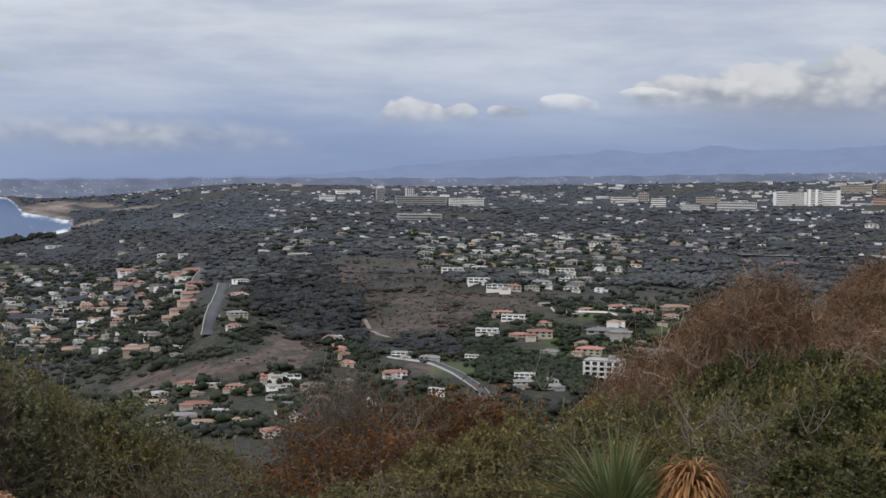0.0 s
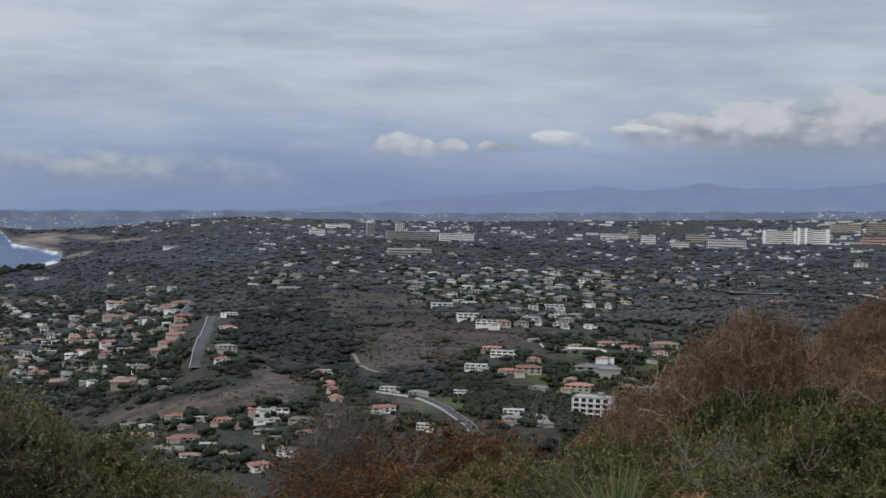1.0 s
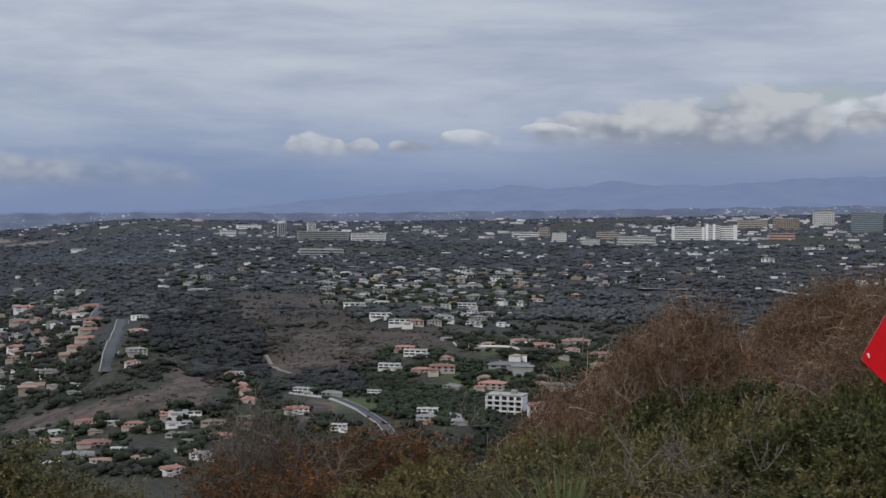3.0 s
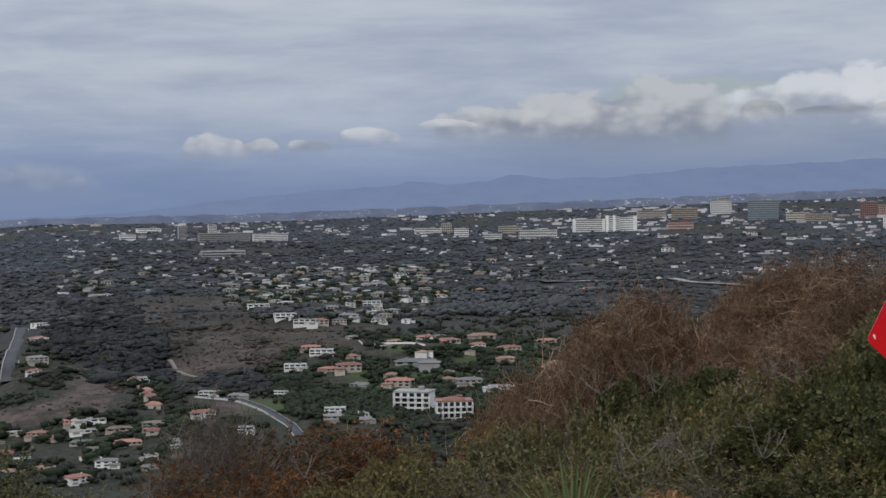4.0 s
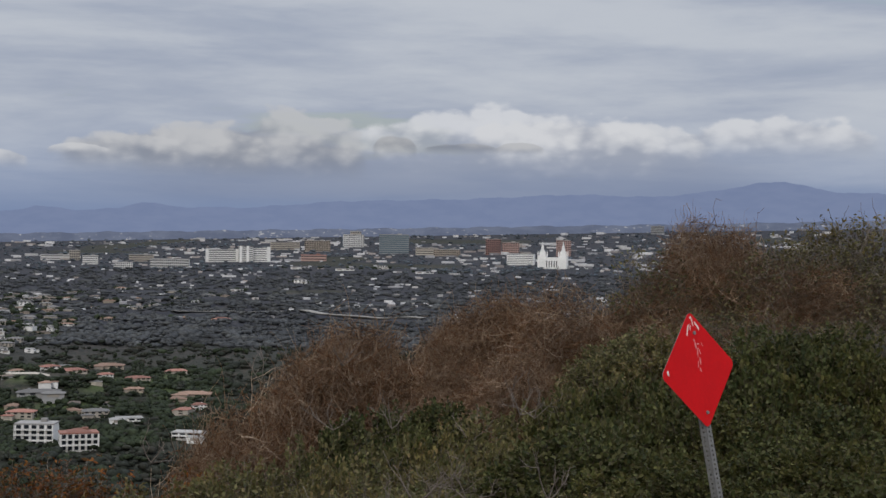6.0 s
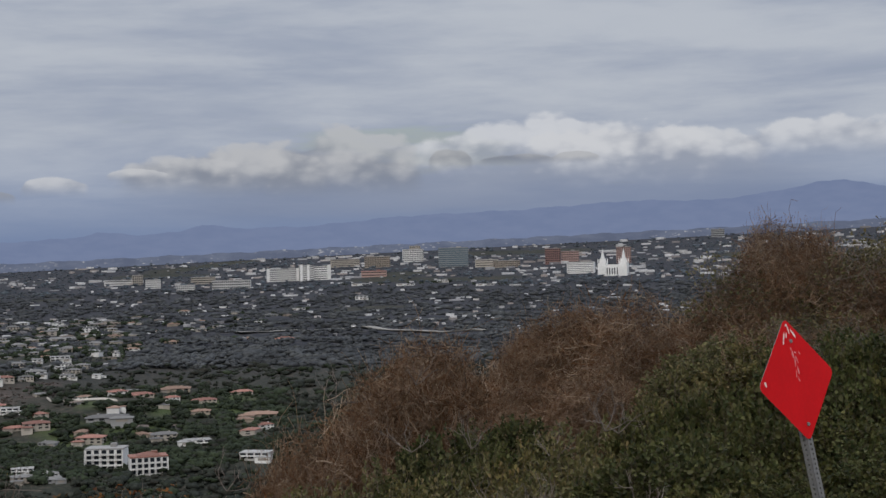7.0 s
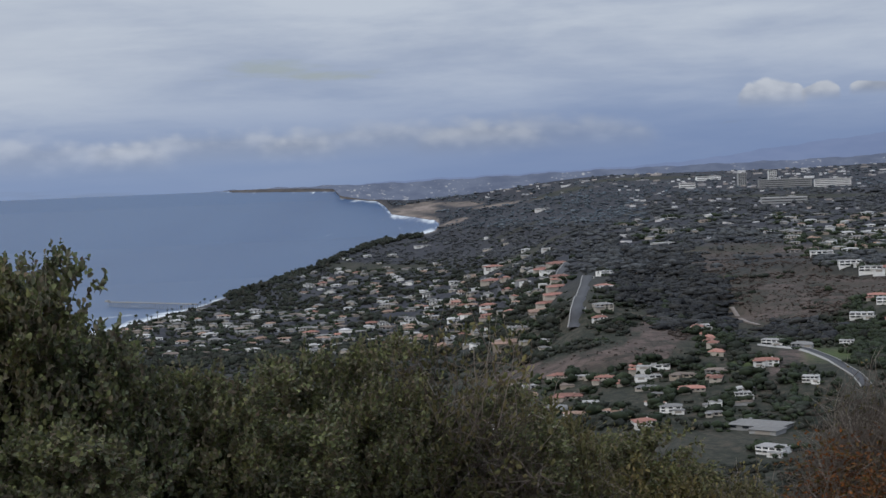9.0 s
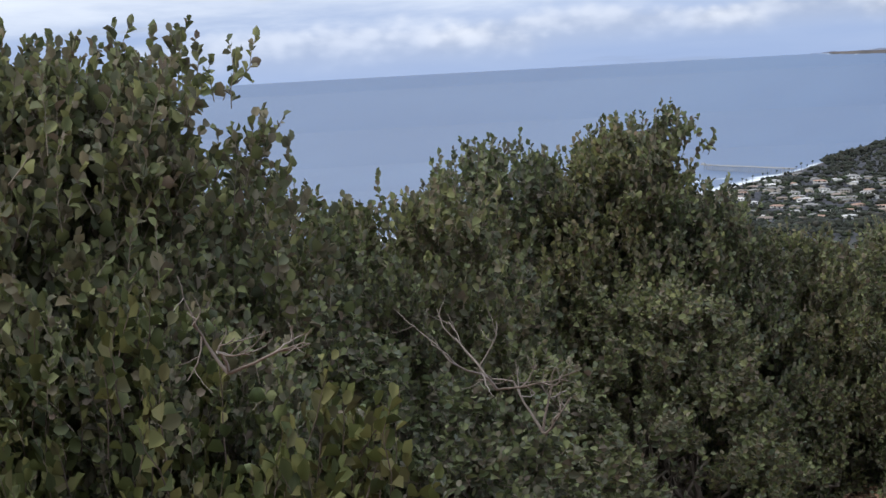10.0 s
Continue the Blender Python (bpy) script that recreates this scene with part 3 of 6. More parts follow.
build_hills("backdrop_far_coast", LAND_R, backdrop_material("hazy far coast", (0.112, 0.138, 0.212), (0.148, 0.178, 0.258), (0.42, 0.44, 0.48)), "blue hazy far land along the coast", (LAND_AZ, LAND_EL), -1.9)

# ---- foliage helpers ----
def frames_from(d, rng):
    """For unit directions d, two unit vectors across."""
    r = rng.normal(size=d.shape)
    u = np.cross(d, r)
    u /= np.linalg.norm(u, axis=1, keepdims=True) + 1e-9
    return u, np.cross(d, u)


def unit(v):
    return v / (np.linalg.norm(v, axis=-1, keepdims=True) + 1e-9)


def leaf_arrays(base, d, nrm, length, width, fold=0.25):
    """Oval leaves folded along the midrib: six points and two quads each."""
    s = unit(np.cross(d, nrm))
    up = unit(np.cross(s, d))
    L, Wd = length[:, None], width[:, None]
    p = [base, base + d * L * 0.32 + s * Wd * 0.46 + up * Wd * fold, base + d * L * 0.72 + s * Wd * 0.42 + up * Wd * fold,
         base + d * L - up * L * 0.06, base + d * L * 0.72 - s * Wd * 0.42 + up * Wd * fold, base + d * L * 0.32 - s * Wd * 0.46 + up * Wd * fold]
    v = np.stack(p, 1)
    k = np.arange(len(base))[:, None] * 6
    f = np.stack([k + np.array([[0, 1, 2, 3]]), k + np.array([[0, 3, 4, 5]])], 1).reshape(-1, 4)
    return v.reshape(-1, 3), f


def tube_arrays(pts, rad):
    """Three-sided twigs: pts (n, m, 3), rad (n, m)."""
    n, m = pts.shape[:2]
    d = np.gradient(pts, axis=1)
    d = unit(d)
    a = unit(np.cross(d, np.array([0.31, 0.52, 0.79])))
    b = np.cross(d, a)
    ring = [pts + rad[..., None] * (a * math.cos(t) + b * math.sin(t)) for t in (0, 2.0944, 4.1888)]
    v = np.stack(ring, 2)
    i = np.arange(n * m * 3).reshape(n, m, 3)
    f = np.stack([i[:, :-1], np.roll(i, -1, 2)[:, :-1], np.roll(i, -1, 2)[:, 1:], i[:, 1:]], -1).reshape(-1, 4)
    return v.reshape(-1, 3), f


def paths(start, d, length, m, rng, curl, lift=0.0):
    """Wandering polylines of m points."""
    p = [start]
    step = (length / (m - 1))[:, None]
    for _ in range(m - 1):
        d = unit(d + rng.normal(size=d.shape) * curl + np.array([0, 0, lift]))
        p.append(p[-1] + d * step)
    return np.stack(p, 1), d


def dome_points(n, rx, ry, h, rng, shell=0.55, lumps=7, low=0.05):
    """Points in a lumpy dome, thicker towards its skin, and the outward direction."""
    d = unit(rng.normal(size=(n, 3)))
    d[:, 2] = np.abs(d[:, 2]) * (1 - low) - low * rng.random(n)
    d = unit(d)
    k = unit(rng.normal(size=(lumps, 3)) + np.array([0, 0, 0.35]))
    a = rng.random(lumps) * 0.3 + 0.08
    b = 0.82 + sum(a[i] * np.clip(d @ k[i], 0, 1) ** 8 for i in range(lumps))
    q = (shell + (1 - shell) * rng.random(n) ** 0.6) * b
    return d * q[:, None] * np.array([rx, ry, h]), d


def leafy_bush(seed, rx, ry, h, shoots, leaf, mats, per=9, upward=0.75, wide=0.8, shell=0.5, name="shrub", clump=38):
    """A shrub of upright shoots set with oval leaves over a frame of stems. Base at its origin."""
    rng = np.random.default_rng(seed)
    top = empty(name)
    c, out = dome_points(shoots, rx, ry, h, rng, shell)
    # shoots gather into sprays with dark gaps between them
    heads, _ = dome_points(max(shoots // clump, 8), rx * 1.04, ry * 1.04, h * 1.04, rng, 0.8)
    own = np.argmin(((c[:, None] - heads[None]) ** 2).sum(-1), 1)
    c = c + (heads[own] - c) * rng.uniform(0.15, 0.6, (shoots, 1))
    c[:, 2] = np.maximum(c[:, 2], 0.05)
    d = unit(out * 0.7 + np.array([0, 0, upward]) + rng.normal(size=c.shape) * 0.35)
    ln = leaf * (1.9 + 2.0 * rng.random(shoots))
    pts, dend = paths(c - d * ln[:, None] * 0.4, d, ln, 4, rng, 0.18, 0.06)
    rad = np.linspace(0.0022, 0.001, 4)[None] * np.ones((shoots, 1)) * (leaf / 0.045)
    v1, f1 = tube_arrays(pts, rad)
    # stems from the root out to the skin
    ns = max(14, shoots // 30)
    e, eo = dome_points(ns, rx * 0.62, ry * 0.62, h * 0.62, rng, 0.6)
    st = np.zeros((ns, 3)) + rng.normal(size=(ns, 3)) * np.array([rx * 0.12, ry * 0.12, 0.0])
    w = np.linspace(0, 1, 6)[None, :, None]
    sp = st[:, None] * (1 - w) + e[:, None] * w + rng.normal(size=(ns, 6, 3)) * 0.05 * h * w * (1 - w) * 4
    v2, f2 = tube_arrays(sp, np.linspace(0.012, 0.003, 6)[None] * np.ones((ns, 1)) * h)
    tagged(mesh_object("branchwork", quads("branchwork", np.concatenate([v1, v2]), np.concatenate([f1, f2 + len(v1)])), mats[1], top, "thin grey-brown woody stems"), kind="stuff")
    k = np.repeat(np.arange(shoots), per)
    t = np.tile(np.linspace(0.12, 1.0, per), shoots)
    seg = np.clip((t * 3).astype(int), 0, 2)
    fr = (t * 3 - seg)[:, None]
    base = pts[k, seg] * (1 - fr) + pts[k, seg + 1] * fr
    ax = unit(pts[k, seg + 1] - pts[k, seg])
    u, v = frames_from(ax, rng)
    a = np.tile(np.arange(per) * 2.4, shoots) + rng.random(len(k)) * 0.9
    side = u * np.cos(a)[:, None] + v * np.sin(a)[:, None]
    ld = unit(side * (1.2 - 0.7 * t[:, None]) + ax * (0.3 + 0.7 * t[:, None]) + rng.normal(size=base.shape) * 0.32)
    nrm = unit(ax + rng.normal(size=base.shape) * 0.6)
    L = leaf * (0.65 + 0.55 * rng.random(len(k))) * (1.05 - 0.35 * t)
    lv, lf = leaf_arrays(base, ld, nrm, L, L * wide)
    fo = mesh_object("foliage", quads("foliage", lv, lf, True), mats[0], top)
    tagged(fo, kind="stuff")
    return top


def twiggy_bush(seed, rx, ry, h, twigs, mats, length=0.42, thick=0.0022, curl=0.35, shell=0.55, leaves=0, leaf=0.012, name="shrub", lift=0.03, outward=1.0, segs=6):
    """A tangle of fine wandering twigs, with a few tiny leaves. Base at its origin."""
    rng = np.random.default_rng(seed)
    top = empty(name)
    c, out = dome_points(twigs, rx, ry, h, rng, shell, 9)
    c[:, 2] = np.maximum(c[:, 2], 0.03)
    d = unit(out * outward + rng.normal(size=c.shape) * 0.75)
    ln = length * (0.5 + rng.random(twigs))
    pts, dend = paths(c - d * ln[:, None] * 0.6, d, ln, segs, rng, curl, lift)
    rad = np.linspace(thick, thick * 0.4, segs)[None] * (0.6 + 0.9 * rng.random((twigs, 1)))
    v1, f1 = tube_arrays(pts, rad)
    ns = 26
    e, eo = dome_points(ns, rx, ry, h, rng, 0.6)
    w = np.linspace(0, 1, 6)[None, :, None]
    sp = e[:, None] * w + rng.normal(size=(ns, 6, 3)) * 0.08 * h * w * (1 - w) * 4
    v2, f2 = tube_arrays(sp, np.linspace(0.014, 0.004, 6)[None] * np.ones((ns, 1)) * h)
    tagged(mesh_object("branchwork", quads("branchwork", v2, f2), mats[1], top), kind="stuff")
    tagged(mesh_object("twig_tangle", quads("twig_tangle", v1, f1), mats[0], top), kind="stuff")
    if leaves:
        k = rng.integers(0, twigs, leaves)
        s = rng.integers(1, segs, leaves)
        base = pts[k, s]
        ld = unit(rng.normal(size=base.shape) + np.array([0, 0, 0.4]))
        L = leaf * (0.6 + 0.8 * rng.random(leaves))
        lv, lf = leaf_arrays(base, ld, unit(rng.normal(size=base.shape)), L, L * 0.5)
        tagged(mesh_object("foliage", quads("foliage", lv, lf), mats[2], top), kind="stuff")
    return top


M["lemonade"] = leafy("leathery oval leaves", [(0.068, 0.081, 0.037), (0.108, 0.124, 0.050), (0.155, 0.168, 0.068), (0.215, 0.219, 0.093), (0.113, 0.121, 0.078), (0.195, 0.162, 0.102), (0.075, 0.091, 0.050), (0.155, 0.115, 0.083)], 0.62, 0.22)
M["scrubleaf"] = leafy("small scrub leaves", [(0.061, 0.064, 0.023), (0.098, 0.094, 0.032), (0.150, 0.132, 0.050), (0.183, 0.136, 0.061), (0.076, 0.072, 0.029), (0.219, 0.187, 0.073)], 0.7, 0.25)
M["darkleaf"] = leafy("dark scrub leaves", [(0.031, 0.040, 0.016), (0.053, 0.063, 0.019), (0.077, 0.086, 0.026), (0.113, 0.108, 0.038), (0.064, 0.056, 0.027), (0.159, 0.159, 0.054)], 0.65, 0.2)
M["rustleaf"] = leafy("rust-coloured seed heads", [(0.095, 0.038, 0.015), (0.144, 0.049, 0.017), (0.203, 0.068, 0.018), (0.088, 0.055, 0.020), (0.078, 0.066, 0.020), (0.122, 0.047, 0.018), (0.287, 0.099, 0.022), (0.101, 0.078, 0.026)], 0.8, 0.2)
M["deadtwig"] = leafy("dead brown twigs", [(0.113, 0.058, 0.035), (0.405, 0.307, 0.231), (0.165, 0.085, 0.046), (0.240, 0.142, 0.082), (0.379, 0.267, 0.178), (0.201, 0.097, 0.048), (0.107, 0.057, 0.031), (0.504, 0.392, 0.286)], 0.9, 0.1)
M["deadleaf"] = leafy("withered brown leaves", [(0.092, 0.043, 0.021), (0.147, 0.069, 0.034), (0.209, 0.106, 0.053), (0.074, 0.047, 0.027)], 0.9, 0.1)
M["greytwig"] = leafy("grey bare twigs", [(0.121, 0.092, 0.078), (0.178, 0.144, 0.124), (0.276, 0.241, 0.207), (0.092, 0.069, 0.057)], 0.9, 0.1)
M["stem"] = plain("woody stem", (0.16, 0.13, 0.10), 0.9, 0.3, 8.0)
M["darkstem"] = plain("dark stem", (0.07, 0.05, 0.038), 0.9, 0.3, 8.0)
M["blade"] = leafy("long green blades", [(0.066, 0.096, 0.031), (0.094, 0.125, 0.046), (0.131, 0.154, 0.061), (0.159, 0.144, 0.071)], 0.6, 0.3)
M["strawblade"] = leafy("dry straw-coloured blades", [(0.265, 0.143, 0.063), (0.347, 0.200, 0.095), (0.215, 0.107, 0.051), (0.414, 0.256, 0.127)], 0.8, 0.2)

# templates, copied over the slope
def kind_of(key, ob, label, cat, group):
    T[key] = tagged(ob, label, cat, group)
    zs = np.concatenate([[v.co.z for v in c.data.vertices] for c in ob.children])
    xs = np.concatenate([[abs(v.co.x) for v in c.data.vertices] for c in ob.children])
    SIZE[key] = (float(np.quantile(xs, 0.97)), float(np.quantile(zs, 0.9993)))


T, SIZE = {}, {}
G = "shrubs on the slope"
LEAFY = "dark green shrub with leathery oval leaves"
kind_of("leafyA", leafy_bush(1, 0.72, 0.68, 1.62, 3500, 0.035, (M["lemonade"], M["stem"]), per=10), LEAFY, "shrub", G)
kind_of("leafyB", leafy_bush(2, 0.76, 0.70, 1.55, 3500, 0.033, (M["lemonade"], M["stem"]), per=10), LEAFY, "shrub", G)
kind_of("dark", leafy_bush(3, 0.85, 0.8, 1.25, 2000, 0.046, (M["darkleaf"], M["darkstem"]), per=8, clump=24), "dense dark green shrub with small leaves", "shrub", G)
kind_of("scrubA", leafy_bush(4, 0.75, 0.75, 1.0, 1700, 0.044, (M["scrubleaf"], M["stem"]), per=7, wide=0.55, clump=24), "grey-green coastal scrub with small leaves", "shrub", G)
kind_of("scrubB", twiggy_bush(5, 0.75, 0.75, 1.0, 1400, (M["greytwig"], M["stem"], M["scrubleaf"]), 0.34, 0.003, 0.2, 0.45, 6000, 0.036), "sparse scrub of grey twigs and small leaves", "shrub", G)
kind_of("dead", twiggy_bush(6, 0.95, 0.9, 1.1, 9000, (M["deadtwig"], M["darkstem"], M["deadleaf"]), 0.30, 0.0033, 0.5, 0.62, 4000, 0.016, outward=0.5, segs=5), "dried brown shrub, a dome of tangled dead twigs", "dead shrub", "dead shrubs")
kind_of("deadB", twiggy_bush(7, 0.9, 1.0, 1.1, 9000, (M["deadtwig"], M["darkstem"], M["deadleaf"]), 0.32, 0.0034, 0.5, 0.66, 4000, 0.016, outward=0.45, segs=5), "dried brown shrub, a dome of tangled dead twigs", "dead shrub", "dead shrubs")
kind_of("rust", twiggy_bush(8, 0.8, 0.75, 1.1, 1500, (M["greytwig"], M["darkstem"], M["rustleaf"]), 0.34, 0.0026, 0.25, 0.4, 12000, 0.036), "rust-orange flowering shrub gone to seed", "shrub", G)
kind_of("bare", twiggy_bush(9, 0.7, 0.65, 1.2, 1700, (M["greytwig"], M["stem"], M["scrubleaf"]), 0.46, 0.003, 0.26, 0.3, 900, 0.024, lift=0.12), "leafless shrub of thin grey twigs", "bare shrub", G)
used_templates = set()


def plant(kind, x, y, top_dz, wide, turn):
    """A copy of a shrub at a place of the plan, its top at top_dz from the eye's height."""
    zg = float(height(np.array(x), np.array(y)))
    w0, h0 = SIZE[kind]
    sv = min(max((EYE_Z + top_dz - zg) / h0, 0.72), 1.5)
    sh = min(max(wide * 0.5 / w0, sv * (0.6 if kind.startswith("dead") else 0.84 if kind.startswith("leafy") else 0.7), 0.55), sv * 1.3)
    m = pose(x, y, min(EYE_Z + top_dz - h0 * sv, zg + 0.02), 0, 0, turn)
    ob = copy_thing(T[kind], m) if kind in used_templates else T[kind]
    used_templates.add(kind)
    ob.matrix_basis = m @ Matrix.Diagonal((sh, sh, sv, 1))
    return ob


# ---- shrubs of the slope: kind, place in the plan, height of the top against the eye, width, turn ----
SHRUBS = {
    "leafyA": ("-4.31 4.04 0.13 1.1 292; -4.38 4.6 -0.29 0.9 64; -4.31 5.38 -0.36 0.8 65; -4.65 6.51 -0.52 0.8 312; -3.72 4.95 -0.7 1.0 14; -3.99 5.99 -0.96 1.2 119",
        "-3.47 4.25 -0.72 0.8 155; -4.57 7.62 -0.35 0.8 172; -4.6 7.26 -0.41 1.0 248; -4.33 8.74 -1.0 1.1 11; -3.97 8.62 -0.93 1.0 140; -3.8 9.91 -0.97 0.9 186",
        "-3.26 10.47 -1.32 1.0 155; -3.98 8.96 -1.19 1.0 265; -2.52 12.41 -2.08 1.2 283",),
    "leafyB": ("-4.23 4.31 -0.02 0.9 90; -4.14 4.11 0.04 0.9 180; -4.37 4.3 0.01 0.9 30; -4.41 5.01 -0.46 0.9 85; -4.52 5.98 -0.46 0.9 288; -3.61 4.11 -0.49 0.9 209; -4.82 7.36 -0.42 0.9 223; -4.35 7.62 -0.65 0.6 95",
        "-4.64 7.51 -0.39 0.9 57; -4.16 7.05 -0.91 1.1 264; -4.25 8.12 -1.26 1.0 40; -4.02 8.06 -0.85 1.0 162; -3.92 9.28 -0.91 1.0 319; -3.62 9.93 -1.26 1.0 211",
        "-2.76 11.67 -1.78 1.2 344",),
    # the dark leaves near (3, 14.4) stand in for a shaded hollow
    "dark": ("-3.58 3.84 -0.5 0.8 33; 2.92 10.81 -1.53 1.6 334; 3.34 11.01 -1.39 1.6 74; 2.91 14.37 -1.63 1.4 298; 3.61 14.55 -1.59 1.4 236; 6.62 13.58 -0.91 1.7 154",
        "7.07 13.27 -0.87 1.7 344; 4.82 13.13 -1.05 1.6 313; 4.31 13.16 -1.24 1.4 53; 5.98 13.04 -0.92 1.6 188; 6.3 12.59 -0.95 1.6 202; 6.46 12.11 -1.01 1.6 143",
        "4.63 12.1 -1.38 1.5 143; 5.18 11.77 -1.36 1.5 46; 5.49 11.32 -1.32 1.5 220; 3.82 11.84 -1.5 1.3 335; 3.71 11.0 -1.63 1.3 70; 3.26 9.65 -1.46 1.3 119",
        "3.85 9.65 -1.38 1.3 204; 4.15 9.33 -1.32 1.3 338; 3.55 8.77 -1.51 1.2 331; 3.98 8.71 -1.42 1.3 171; 2.39 9.09 -1.63 1.3 318; 2.48 8.44 -1.61 1.3 347",
        "4.39 10.37 -1.65 1.4 348; 4.67 9.95 -1.56 1.4 224",),
    "scrubB": ("-2.10 11.41 -2.03 1.0 290; -1.82 11.86 -2.17 1.0 370; -1.56 12.30 -2.39 1.0 440; -1.80 10.65 -2.03 1.0 330; 8.78 16.01 0.22 1.5 138; 9.0 15.7 0.16 1.8 52; 7.42 16.49 -0.2 1.7 324; -3.55 10.09 -0.89 1.0 151; -2.98 10.61 -1.59 1.0 272; -2.07 13.05 -2.35 1.2 233; -3.82 12.43 -1.59 1.8 234; -3.29 13.09 -1.91 1.6 312; -2.49 12.76 -2.28 1.4 337",
        "-2.2 13.32 -2.43 1.6 0; -0.34 11.5 -2.2 1.3 68; 0.99 11.46 -1.96 1.3 254; 1.9 12.35 -1.91 1.5 91; 2.07 10.8 -1.87 1.3 237; 2.24 9.75 -1.72 1.2 335",
        "3.03 13.8 -1.77 1.3 245; 8.65 15.21 -0.13 2.0 295; 8.15 17.22 -0.33 1.8 328; 7.56 14.51 -0.81 1.7 273; 7.95 14.24 -0.74 1.7 117; 7.1 14.82 -0.82 1.7 316",
        "7.11 17.35 -0.73 1.4 236; 7.94 15.94 -0.07 1.7 172; 7.32 16.31 -0.7 1.9 76; 8.34 15.67 -0.5 1.9 287; 2.79 11.86 -1.75 1.3 65; 1.99 14.01 -2.02 1.2 270",
        "2.79 10.56 -1.68 1.2 74; 2.27 10.35 -1.73 1.1 90; 1.93 8.99 -1.76 1.1 60",),
    "scrubA": ("0.50 13.19 -2.12 1.0 160; -2.98 10.93 -1.46 0.9 239; -2.52 11.4 -1.87 1.1 102; -2.26 13.03 -2.25 1.4 115; -3.75 13.49 -1.82 2.0 250; -3.03 13.67 -2.25 1.6 105; -1.69 11.88 -2.39 1.2 27",
        "0.59 12.99 -2.08 1.3 88; 0.1 12.5 -2.15 1.4 169; -0.73 10.98 -2.23 1.3 278; 1.05 13.96 -2.13 1.5 170; 1.51 13.42 -1.99 1.5 91; 0.48 10.49 -2.04 1.3 187",
        "1.01 9.55 -1.92 1.1 134; 1.52 10.89 -1.85 1.2 32; 2.41 12.57 -1.89 1.5 219; 2.68 11.7 -1.76 1.5 187; 3.15 12.2 -1.5 1.4 218; 2.37 14.32 -1.76 1.4 303",
        "3.94 13.99 -1.55 1.5 1; 5.75 14.67 -0.96 1.5 36; 5.06 14.13 -0.97 1.4 226; 6.02 14.18 -0.94 1.6 99; 3.68 12.9 -1.61 1.3 287; 3.24 13.4 -1.7 1.4 64",
        "2.72 13.48 -1.79 1.3 15; 2.13 13.14 -1.86 1.2 268; 2.01 10.87 -1.76 1.2 306; 2.73 9.48 -1.58 1.2 211; 1.58 13.91 -1.98 1.2 351",),
    "bare": ("-1.07 14.95 -1.81 0.7 30; -3.30 10.27 -1.34 0.8 62; -0.85 14.48 -1.72 1.3 350; -1.11 14.46 -2.07 1.0 339",),
    "rust": ("-1.18 13.15 -2.33 1.3 107; -0.72 13.78 -2.23 1.3 50; -0.26 15.0 -2.08 1.6 113; 0.35 15.5 -2.27 1.3 15; -1.29 12.33 -2.33 1.2 321; -0.95 13.37 -2.17 1.4 238",
        "-0.53 14.19 -2.13 1.3 210; 1.5 15.43 -2.23 0.9 10; -0.0 15.57 -2.19 1.3 78; 0.44 15.12 -2.29 1.2 139",),
    "dead": ("2.62 16.14 -1.27 1.3 226; 5.26 16.47 -0.56 1.9 267; 4.45 15.51 -1.27 1.7 259; 6.62 15.1 -0.88 1.6 138; 6.4 16.81 -0.9 1.2 213",
        "7.63 16.37 0.20 1.3 141; 8.23 15.51 -0.25 1.8 81; 8.77 15.37 -0.42 1.8 105; 8.11 16.42 -0.52 1.9 251",),
    "deadB": ("3.36 16.53 -0.94 1.8 89; 2.09 16.06 -1.75 0.9 107; 3.96 16.12 -1.59 1.1 175; 4.66 16.5 -0.87 1.3 105; 5.25 15.37 -1.44 1.4 235; 7.24 16.93 -0.4 1.5 305",),
}
for kind, texts in SHRUBS.items():
    for row in "; ".join(texts).split(";"):
        bx, by, bz, bw, bt = (float(q) for q in row.split())
        plant(kind, bx, by, bz, bw, bt)

# ---- roads ----
ROAD_SPOTS = []


